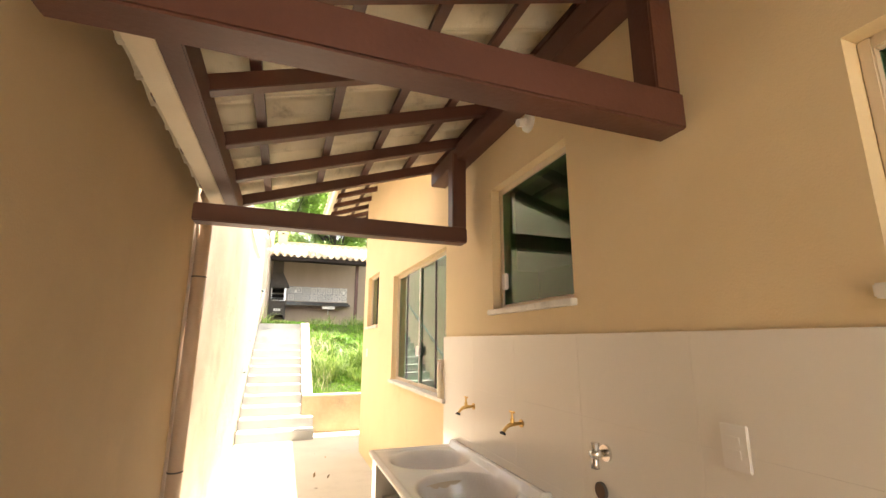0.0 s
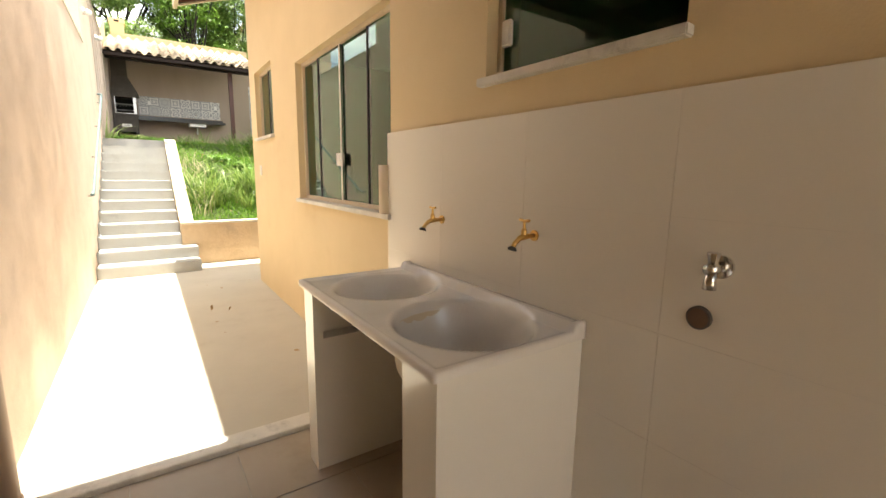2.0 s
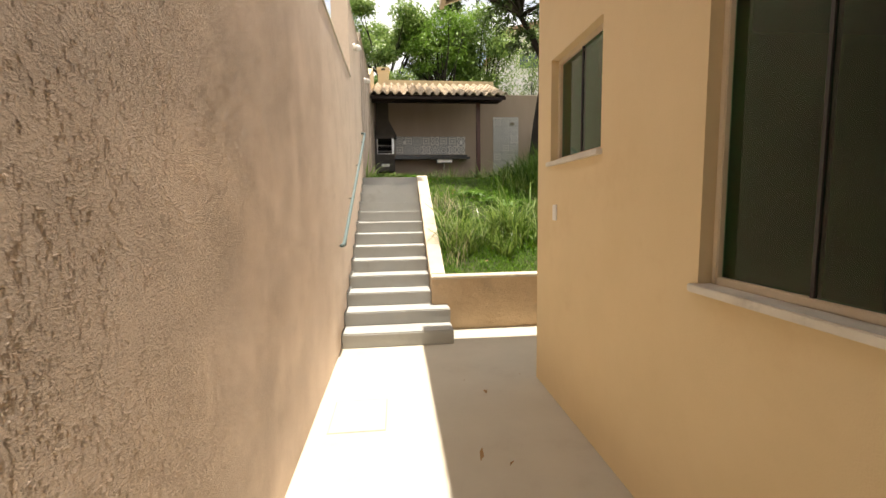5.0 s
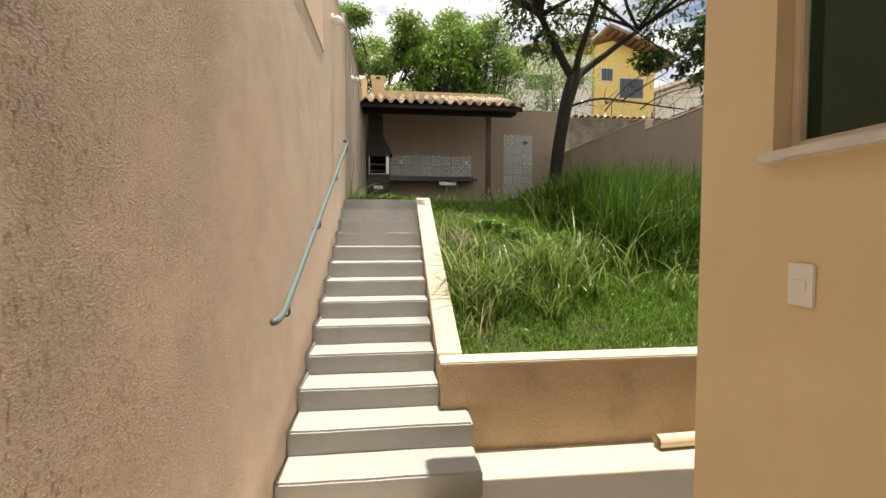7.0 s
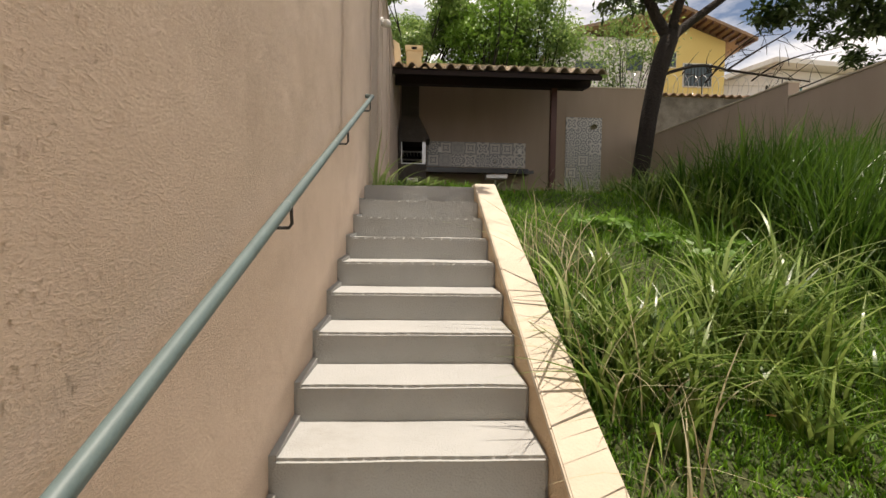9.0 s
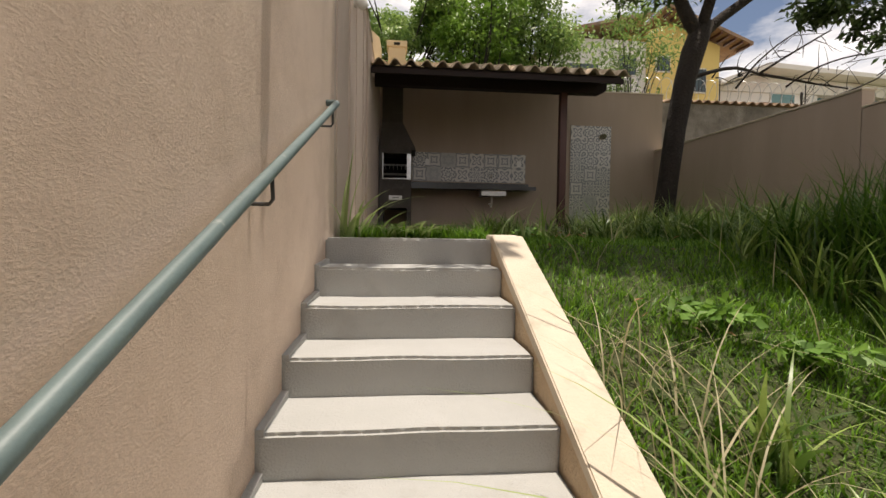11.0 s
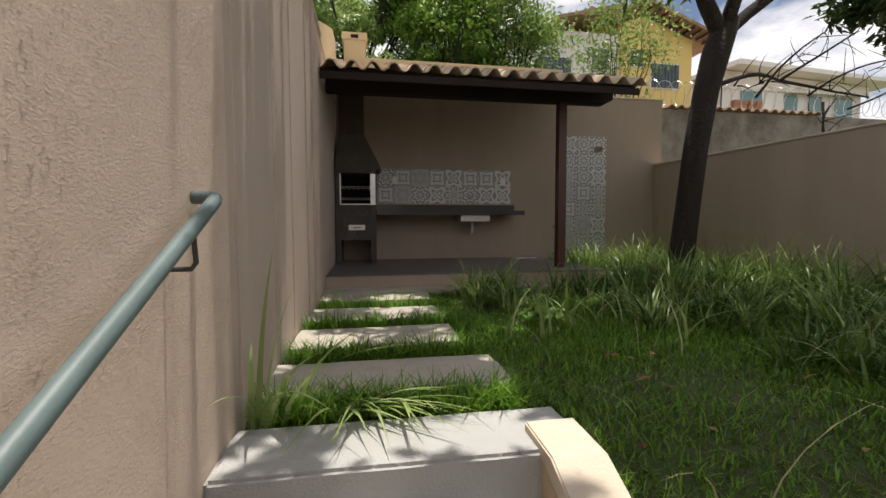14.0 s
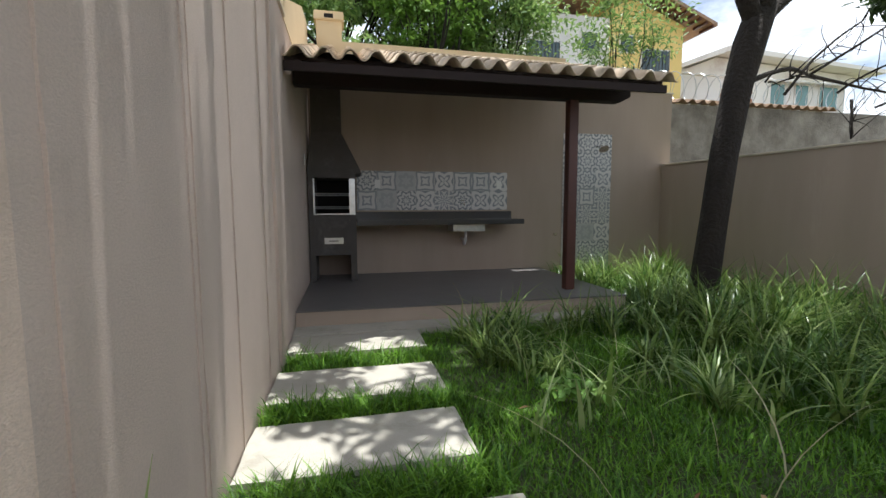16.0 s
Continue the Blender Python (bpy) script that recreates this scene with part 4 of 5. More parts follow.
# ---------------------------------------------------------------- handrail
rail = thing("handrail", (0.07, 14.0, 1.1), "grey-green painted steel handrail fixed to the wall", "handrail")
rz = lambda y: 1.14 + 0.459 * (y - 12.25)
part("tube", tube([(0.072, 12.04, 1.135), (0.072, 12.11, 1.128), (0.072, 12.19, 1.134), (0.072, 12.29, rz(12.29)), (0.072, 14.0, rz(14.0)), (0.072, 15.93, rz(15.93)), (0.072, 15.985, rz(15.985)),
                   (0.066, 16.012, rz(16.005)), (0.048, 16.028, rz(16.01) + 0.004), (0.004, 16.03, rz(16.01) + 0.004)], 0.019, 14), RAIL, rail, smooth=True)
for by in (12.38, 13.53, 14.71, 15.84):
    z = rz(by)
    part("bracket", tube([(0.072, by, z - 0.02), (0.072, by + 0.01, z - 0.085), (0.06, by + 0.012, z - 0.10), (0.0, by + 0.012, z - 0.10)], 0.0065, 8), IRON, rail, "bent iron bracket")

for ly, lz2 in ((14.95, 4.05), (17.45, 4.22)):
    fl = thing("bulkhead_lamp", (0.0, ly, lz2), "white outdoor bulb holder high on the boundary wall", "lamp")
    part("base", tube([(0.0, ly, lz2), (0.03, ly, lz2)], 0.055, 16), WHITE_PLASTIC, fl)
    part("globe", tube([(0.03, ly, lz2), (0.06, ly, lz2 - 0.01), (0.10, ly, lz2 - 0.02), (0.125, ly, lz2 - 0.025)], [0.03, 0.052, 0.045, 0.018], 14), WHITE_PLASTIC, fl, smooth=True)

# ---------------------------------------------------------------- barbecue shelter
patio = thing("shelter_floor", (1.7, 20.0, 2.0), "raised grey tiled floor of the barbecue shelter", "floor", kind="structure")
part("plinth", box(0.006, 3.45, 19.70, BACK_Y, 1.95, PATIO_Z - 0.012), SHADED_RENDER, patio, "tan rendered edge")
part("tile_floor", box(0.008, 3.46, 19.69, BACK_Y - 0.002, PATIO_Z - 0.012, PATIO_Z), GREY_FLOOR, patio, bevel=0.003)
part("kerb", box(0.006, 3.5, 19.42, 19.70, 1.95, 2.075), SLAB, patio)

shelter = thing("barbecue_shelter_roof", (1.7, 19.9, 2.2), "tiled shelter roof on dark timber, its beams blackened for shade, with one post", "roof", kind="structure")
sz = lambda y: 4.375 + 0.36 * (y - 19.4)
part("post", box(2.952, 3.062, 20.10, 20.21, PATIO_Z, 4.37), WOOD, shelter, "dark square timber post", bevel=0.006)
part("front_beam", prism([(0.01, 4.37), (3.58, 4.37), (3.70, 4.43), (3.70, 4.535), (0.01, 4.535)], "y", 20.085, 20.225), SHADED_WOOD, shelter, bevel=0.006)
for i in range(8):
    rx = 0.12 + 0.495 * i
    part("rafter", prism([(19.47, sz(19.47) - 0.075), (BACK_Y - 0.01, sz(BACK_Y) - 0.075), (BACK_Y - 0.01, sz(BACK_Y) - 0.0), (19.47, sz(19.47) - 0.0)], "x", rx - 0.03, rx + 0.03), SHADED_WOOD, shelter)
part("eaves_board", box(0.01, 3.64, 19.43, 19.465, sz(19.45) - 0.085, sz(19.45) - 0.012), SHADED_WOOD, shelter)
for i in range(7):
    by = 19.50 + 0.36 * i
    part("batten", box(0.01, 3.64, by, by + 0.04, sz(by), sz(by) + 0.025), SHADED_WOOD, shelter)
sa = math.atan(0.36)
lay_tiles(tile_mesh("roof_tile_shelter", PATIO_TILE, amp=0.042), shelter, (0.012, 19.38, sz(19.38) + 0.065), (1, 0, 0), (0, math.cos(sa), math.sin(sa)), 17, 7, width=0.2185, rng=RNG)

chim = thing("chimney_top", (0.31, 22.1, 5.0), "small ochre chimney head with a vent", "chimney")
part("shaft", box(0.14, 0.48, 21.97, 22.30, 4.9, 5.74), HOUSE_WALL, chim)
part("cap", box(0.11, 0.51, 21.94, 22.33, 5.74, 5.86), HOUSE_WALL, chim, bevel=0.01)
part("vent", box(0.25, 0.37, 21.936, 21.95, 5.765, 5.82), SOOT, chim)

bbq = thing("barbecue", (0.31, 21.6, PATIO_Z), "built-in grey masonry barbecue with steel grill and flue", "barbecue")
F = 21.35
for nm, b in (("side_wall", box(0.012, 0.09, F, BACK_Y - 0.003, PATIO_Z, 3.56)), ("side_wall", box(0.53, 0.61, F, BACK_Y - 0.003, PATIO_Z, 3.56)),
              ("shelf", box(0.09, 0.53, F, BACK_Y - 0.003, 2.56, 2.64)), ("front_panel", box(0.09, 0.53, F + 0.01, F + 0.06, 2.64, 3.02)),
              ("fire_floor", box(0.09, 0.53, F, BACK_Y - 0.003, 3.02, 3.08)), ("lintel", box(0.012, 0.61, F - 0.01, BACK_Y - 0.003, 3.56, 3.62))):
    part(nm, b, GREY_MASONRY, bbq, bevel=0.006)
part("back_lining", box(0.09, 0.53, BACK_Y - 0.06, BACK_Y - 0.004, 3.08, 3.56), SOOT, bbq)
hb = bmesh.new()
lo = [hb.verts.new(p) for p in ((0.010, F - 0.02, 3.62), (0.685, F - 0.02, 3.62), (0.685, BACK_Y - 0.004, 3.62), (0.010, BACK_Y - 0.004, 3.62))]
m1 = [hb.verts.new(p) for p in ((0.010, F - 0.02, 3.68), (0.665, F - 0.02, 3.68), (0.665, BACK_Y - 0.004, 3.68), (0.010, BACK_Y - 0.004, 3.68))]
hi = [hb.verts.new(p) for p in ((0.06, F + 0.16, 4.16), (0.44, F + 0.16, 4.16), (0.44, BACK_Y - 0.004, 4.16), (0.06, BACK_Y - 0.004, 4.16))]
tp = [hb.verts.new(p) for p in ((0.06, F + 0.16, 5.05), (0.44, F + 0.16, 5.05), (0.44, BACK_Y - 0.004, 5.05), (0.06, BACK_Y - 0.004, 5.05))]
for a, b in ((lo, m1), (m1, hi), (hi, tp)):
    for i in range(4):
        hb.faces.new((a[i], a[(i + 1) % 4], b[(i + 1) % 4], b[i]))
hb.faces.new(lo[::-1])
hb.faces.new(tp)
part("hood", hb, GREY_MASONRY, bbq, "tapered rendered hood and flue")
for nm, b in (("grill_frame", box(0.075, 0.095, F - 0.02, F + 0.02, 3.09, 3.55)), ("grill_frame", box(0.525, 0.60, F - 0.018, F - 0.008, 3.10, 3.55)),
              ("grill_frame", box(0.075, 0.60, F - 0.02, F + 0.004, 3.09, 3.105))):
    part(nm, b, STEEL, bbq, "bright steel frame")
for gz in (3.17, 3.19, 3.34, 3.36):
    part("grill_bar", tube([(0.09, F + 0.02, gz), (0.53, F + 0.02, gz)], 0.007, 8), STEEL, bbq)
for k in range(6):
    part("skewer_rest", tube([(0.12 + 0.075 * k, F, 3.345), (0.12 + 0.075 * k, BACK_Y - 0.07, 3.345)], 0.005, 6), STEEL, bbq)
drawer = part("drawer", box(0.20, 0.44, F - 0.004, F + 0.01, 2.71, 2.79), STEEL, bbq, "steel ash drawer front", bevel=0.003)
part("handle", tube([(0.26, F - 0.02, 2.75), (0.38, F - 0.02, 2.75)], 0.006, 8), IRON, drawer)

counter = thing("counter", (1.9, 21.7, PATIO_Z), "dark granite counter with a steel sink on wall supports", "counter")
part("worktop", box(0.62, 2.98, 21.42, BACK_Y - 0.014, 2.975, 3.01), GRANITE, counter, bevel=0.004)
part("front_edge", box(0.62, 2.98, 21.405, 21.42, 2.94, 3.012), GRANITE, counter, bevel=0.003)
part("upstand", box(0.62, 2.98, BACK_Y - 0.034, BACK_Y - 0.014, 3.01, 3.12), GRANITE, counter, bevel=0.003)
part("sink_bowl", box(1.95, 2.42, 21.50, 21.84, 2.84, 2.972), STEEL, counter, "stainless sink bowl")
part("trap", tube([(2.18, 21.68, 2.84), (2.18, 21.68, 2.70), (2.18, 21.74, 2.64), (2.18, 21.80, 2.70), (2.18, 21.93, 2.71)], 0.02, 10), WHITE_PLASTIC, counter, smooth=True)
ctap = thing("sink_tap", (2.18, 21.94, 3.25), "chrome wall tap above the counter sink", "tap")
part("body", tube([(2.18, 21.938, 3.24), (2.18, 21.84, 3.24), (2.18, 21.77, 3.25), (2.18, 21.755, 3.21)], 0.011, 10), CHROME, ctap, smooth=True)
part("handle", tube([(2.15, 21.86, 3.28), (2.21, 21.86, 3.28)], 0.007, 8), CHROME, ctap)
for px in (0.93, 2.78):
    plate("wall_socket", BACK_Y - 0.013, px, 3.52, 0.08, 0.12, "y", "white socket plate on the patterned tiles", 1)
plate("wall_socket", 0.020, 21.0, 3.75, 0.08, 0.12, "x", "white switch plate on the shelter side wall", 1)

TS = 0.285


def print_tiles(name, label, x0, z0, cols, rows, seed):
    rng = random.Random(seed)
    root = thing(name, (x0, BACK_Y, z0), label, "tiling", kind="structure")
    part("tile_bed", box(x0, x0 + cols * TS, BACK_Y - 0.008, BACK_Y - 0.0005, z0, z0 + rows * TS), GROUT, root)
    for i in range(cols):
        for j in range(rows):
            pick = rng.randrange(len(PRINTS))
            o = new("printed_tile", PRINT_MESH[pick])
            o.parent = root
            o.location = (TS * (i + 0.5), -0.010, TS * (j + 0.5))
            o.rotation_euler = (0, rng.choice((0, math.pi / 2, math.pi)), 0)


PRINT_MESH = [finish("printed_tile", box(-TS / 2 + 0.002, TS / 2 - 0.002, -0.004, 0.004, -TS / 2 + 0.002, TS / 2 - 0.002), m) for m in PRINTS]
print_tiles("patterned_splashback", "grey patterned tiles behind the barbecue counter", 0.635, 3.14, 8, 2, 4)
print_tiles("shower_panel", "tall panel of grey patterned tiles behind the outdoor shower", 3.845, 2.06, 3, 8, 11)
shower = thing("outdoor_shower", (4.42, BACK_Y, 4.1), "small chrome outdoor shower head on the tiled panel", "shower")
part("arm", tube([(4.42, BACK_Y - 0.012, 4.13), (4.42, BACK_Y - 0.16, 4.14), (4.42, BACK_Y - 0.21, 4.11)], 0.011, 10), CHROME, shower, smooth=True)
part("head", tube([(4.42, BACK_Y - 0.21, 4.115), (4.42, BACK_Y - 0.225, 4.085), (4.42, BACK_Y - 0.235, 4.07)], [0.02, 0.075, 0.08], 18), CHROME, shower, "round shower rose")
part("valve", tube([(3.72, BACK_Y - 0.001, 2.75), (3.72, BACK_Y - 0.05, 2.75)], 0.022, 12), CHROME, shower)

# ---------------------------------------------------------------- neighbour wall top
cop = thing("wall_tile_coping", (7.5, 22.1, 4.9), "weathered clay tile coping on the neighbour wall", "coping", kind="structure")
cm = tile_mesh("coping_tile", RED_TILE, 0.2, 0.36)
lay_tiles(cm, cop, (5.90, 21.95, 4.93), (1, 0, 0), (0, 0.97, 0.24), 17, 1, width=0.2, rng=RNG)
wire = thing("razor_wire", (8.0, 22.1, 4.9), "coil of galvanised razor wire above the wall", "wire")
wpts = []
for i in range(700):
    a = i * 0.32
    wpts.append((4.9 + i * 0.0125, 22.15 + 0.20 * math.cos(a), 5.22 + 0.24 * math.sin(a)))
part("coil", tube(wpts, 0.006, 4), STEEL, wire)
for px in (5.2, 7.2, 9.2, 11.2, 13.2):
    part("stake", tube([(px, 22.15, 4.85 if px > 5.8 else 5.0), (px, 22.15, 5.5)], 0.012, 6), IRON, wire)


# ---------------------------------------------------------------- far houses
def far_window(parent, x, y, z, w, h, bars=True, mat=FAR_GLASS):
    fr = part("window", box(x - w / 2 - 0.06, x + w / 2 + 0.06, y - 0.05, y, z - h / 2 - 0.06, z + h / 2 + 0.06), WHITE_FACADE, parent)
    part("pane", box(x - w / 2, x + w / 2, y - 0.06, y - 0.05, z - h / 2, z + h / 2), mat, fr)
    if bars:
        n = int(w / 0.16)
        for i in range(n + 1):
            bx = x - w / 2 + w * i / n
            part("bar", tube([(bx, y - 0.09, z - h / 2 - 0.03), (bx, y - 0.09, z + h / 2 + 0.03)], 0.014, 5), IRON, fr)
    return fr


yh = thing("yellow_house", (13.5, 33, 4.0), "tall yellow rendered house with clay tile roofs and barred windows", "house")
part("wall", box(11.85, 15.4, 33.0, 42.0, 3.0, 11.2), YELLOW, yh)
part("gable", prism([(11.85, 11.2), (15.4, 11.2), (15.4, 11.25), (12.9, 12.15), (11.85, 11.8)], "y", 33.0, 42.0), YELLOW, yh)
part("roof", prism([(12.3, 12.55), (16.45, 11.02), (16.45, 11.16), (12.3, 12.70)], "y", 32.2, 42.5), RED_TILE, yh, "weathered clay tile roof")
part("upper_roof", prism([(11.0, 12.9), (13.9, 12.15), (13.9, 12.28), (11.0, 13.05)], "y", 34.2, 42.5), RED_TILE, yh)
part("upper_wall", box(11.2, 13.3, 35.0, 42.0, 11.0, 12.6), YELLOW, yh)
for i in range(12):
    bx = 12.5 + 0.34 * i
    part("rafter_end", box(bx, bx + 0.07, 32.25, 33.0, 12.55 - (bx - 12.3) * 0.369 - 0.13, 12.55 - (bx - 12.3) * 0.369 - 0.01), WOOD, yh)
far_window(yh, 14.0, 33.0, 9.55, 1.35, 1.05)
far_window(yh, 12.55, 33.0, 10.25, 0.6, 0.65)
gh = thing("pale_house", (9.3, 33, 4.0), "pale weathered house with a metal roof edge beside the yellow house", "house")
part("wall", box(7.2, 11.84, 33.2, 42.0, 3.0, 11.35), PALE, gh)
part("roof", prism([(6.9, 11.15), (11.84, 12.35), (11.84, 12.5), (6.9, 11.30)], "y", 32.6, 42.5), RED_TILE, gh)
far_window(gh, 8.7, 33.2, 9.75, 1.5, 0.8)
far_window(gh, 10.9, 33.2, 10.2, 0.8, 0.9)
wh = thing("white_house", (22, 34, 4.0), "low white house with a wide sloping roof and tinted windows", "house")
part("wall", box(16.3, 21.9, 34.3, 44.0, 3.0, 9.9), WHITE_FACADE, wh)
part("side_wall", box(21.9, 27.2, 34.6, 44.0, 3.0, 9.9), PALE, wh, "pinkish rendered wing")
part("roof", prism([(15.6, 9.55), (18.4, 10.55), (28.2, 10.10), (28.2, 10.28), (18.4, 10.80), (15.6, 9.75)], "y", 33.4, 44.5), WHITE_FACADE, wh, "pale sloping roof slab")
part("gable", prism([(16.3, 9.7), (18.4, 10.5), (27.2, 10.1), (27.2, 9.6), (16.3, 9.6)], "y", 34.2, 34.3), WHITE_FACADE, wh)
TEAL = material("teal_glass", (0.10, 0.22, 0.22), (0.14, 0.28, 0.28), 0.15, 2, 10, 0.0)
for x, z, w, h in ((19.9, 9.0, 1.3, 1.1), (22.6, 9.0, 0.9, 1.1), (24.2, 9.0, 0.8, 1.1), (26.0, 9.0, 1.2, 1.1)):
    far_window(wh, x, 34.3 if x < 21.9 else 34.6, z, w, h, False, TEAL)
bs = thing("brick_stack", (18.2, 32.8, 7.4), "stack of bare hollow bricks on a roof edge", "bricks")
brick_mesh = finish("brick", box(-0.18, 0.18, -0.1, 0.1, 0.0, 0.19), BRICK, bevel=0.01)
for i in range(4):
    for j in range(6):
        b_ob = new("brick", brick_mesh)
        b_ob.parent = bs
        b_ob.location = (-0.6 + 0.4 * i + 0.06 * (j % 2), 0, 0.2 * j)
part("ledge", box(17.2, 20.5, 32.5, 33.3, 3.0, 7.4), PALE, bs)
lr = thing("low_tile_roof", (16, 30.0, 6.5), "low clay tile roof beyond the neighbour wall", "house")
part("roof", prism([(29.0, 6.6), (31.5, 7.3), (31.5, 7.45), (29.0, 6.75)], "x", 10.5, 22.5), RED_TILE, lr)
part("wall", box(10.8, 22.2, 29.3, 31.2, 3.0, 6.6), PALE, lr)


# ---------------------------------------------------------------- plants
def leaves(name, centres, normals_up, size, mat, seed, aspect=0.42, droop=0.35):
    """Many small pointed leaves, one quad-pair each, at the centres."""
    rng = np.random.default_rng(seed)
    c = np.asarray(centres)
    n = len(c)
    az = rng.uniform(0, 2 * np.pi, n)
    el = rng.normal(-droop, 0.45, n)
    d = np.stack([np.cos(az) * np.cos(el), np.sin(az) * np.cos(el), np.sin(el)], 1)
    side = np.stack([-np.sin(az), np.cos(az), rng.normal(0, 0.5, n)], 1)
    side /= np.linalg.norm(side, axis=1)[:, None]
    up = np.cross(d, side)
    L = size * rng.uniform(0.6, 1.25, n)[:, None]
    w = L * aspect
    v = np.stack([c, c + d * L * 0.5 + side * w * 0.5 + up * 0.05 * L, c + d * L - up * 0.10 * L, c + d * L * 0.5 - side * w * 0.5 + up * 0.05 * L], 1).reshape(-1, 3)
    i = np.arange(n)[:, None] * 4
    f = np.concatenate([i + np.array([0, 1, 2]), i + np.array([0, 2, 3])], 0)
    return array_mesh(name, v, f, mat)


def blob_points(n, centre, radii, rng, shell=0.55):
    d = rng.normal(size=(n, 3))
    d /= np.linalg.norm(d, axis=1)[:, None]
    r = rng.uniform(shell, 1.0, n) ** 0.7
    return np.array(centre) + d * r[:, None] * np.array(radii)


def limb(bm, p, q, r0, r1, rng, bend=0.12, n=7, sides=8):
    p, q = Vector(p), Vector(q)
    L = (q - p).length
    off = Vector((rng.uniform(-1, 1), rng.uniform(-1, 1), rng.uniform(-0.3, 1))) * bend * L
    pts = []
    for i in range(n + 1):
        s = i / n
        w = p.lerp(q, s) + off * (4 * s * (1 - s)) * 0.5 + Vector((noise.noise(p + Vector((s * 3, 1, 2))), noise.noise(p + Vector((4, s * 3, 2))), 0)) * 0.05 * L * (s if s < 0.9 else 0.5)
        pts.append(w)
    tube(pts, [r0 + (r1 - r0) * i / n for i in range(n + 1)], sides, bm)
    return pts


yard_tree = thing("garden_tree", (4.42, 19.7, 2.0), "dark leaning garden tree with a wide leafy crown", "tree")
rt = random.Random(3)
nr = np.random.default_rng(5)
tbm = bmesh.new()
trunk = [(4.42, 19.7, 1.9), (4.46, 19.7, 2.3), (4.54, 19.7, 3.0), (4.63, 19.7, 3.75), (4.76, 19.7, 4.5), (4.88, 19.7, 4.95), (5.03, 19.7, 5.38)]
tube(trunk, [0.20, 0.155, 0.145, 0.145, 0.15, 0.165, 0.15], 12, tbm)
fork = Vector(trunk[-1])
limbs = [((4.05, 19.5, 6.5), 0.105), ((6.5, 19.6, 6.35), 0.085), ((5.3, 19.2, 6.8), 0.09)]
tips = []
for q, r in limbs:
    limb(tbm, fork - Vector((0.06, 0, 0.22)), q, r, r * 0.62, rt, 0.10)
    base = Vector(q)
    for k in range(6):
        a = rt.uniform(0, 6.28)
        e = base + Vector((math.cos(a) * rt.uniform(1.0, 2.4), math.sin(a) * rt.uniform(1.0, 2.2) - 0.8, rt.uniform(0.2, 1.3)))
        limb(tbm, base, e, r * 0.55, r * 0.2, rt, 0.16, 6, 6)
        tips.append(e)
        for m in range(3):
            a2 = a + rt.uniform(-1, 1)
            e2 = e + Vector((math.cos(a2), math.sin(a2), rt.uniform(-0.3, 0.4))) * rt.uniform(0.5, 1.2)
            limb(tbm, e, e2, r * 0.2, r * 0.06, rt, 0.2, 5, 5)
            tips.append(e2)
part("trunk", tbm, BARK, yard_tree, "dark rough leaning trunk", smooth=True)
bare = bmesh.new()
for p, q, r in (((4.78, 19.7, 4.5), (6.5, 20.3, 4.90), 0.036), ((6.5, 20.3, 4.90), (8.4, 20.5, 4.80), 0.026), ((6.5, 20.3, 4.90), (7.6, 20.1, 5.6), 0.022),
                ((7.6, 20.1, 5.7), (8.5, 20.2, 6.2), 0.016), ((7.4, 20.4, 4.65), (7.3, 20.3, 4.1), 0.022), ((6.0, 20.2, 4.6), (6.9, 20.0, 5.5), 0.02),
                ((8.0, 20.5, 4.6), (9.3, 20.6, 5.2), 0.018), ((7.0, 20.3, 4.7), (8.2, 20.0, 5.2), 0.018), ((6.9, 20.0, 5.5), (7.2, 19.8, 6.3), 0.012)):
    limb(bare, p, q, r, r * 0.55, rt, 0.14, 7, 6)
    for k in range(9):
        s = Vector(p).lerp(Vector(q), rt.uniform(0.3, 1))
        e = s + Vector((rt.uniform(-0.2, 0.6), rt.uniform(-0.3, 0.3), rt.uniform(-0.15, 0.5)))
        limb(bare, s, e, r * 0.35, 0.003, rt, 0.2, 5, 4)
part("bare_branch", bare, BARK, yard_tree, "leafless grey branches", smooth=True)
cl = []
for e in tips:
    cl.append(blob_points(105, e, (0.55, 0.55, 0.35), nr, 0.1))
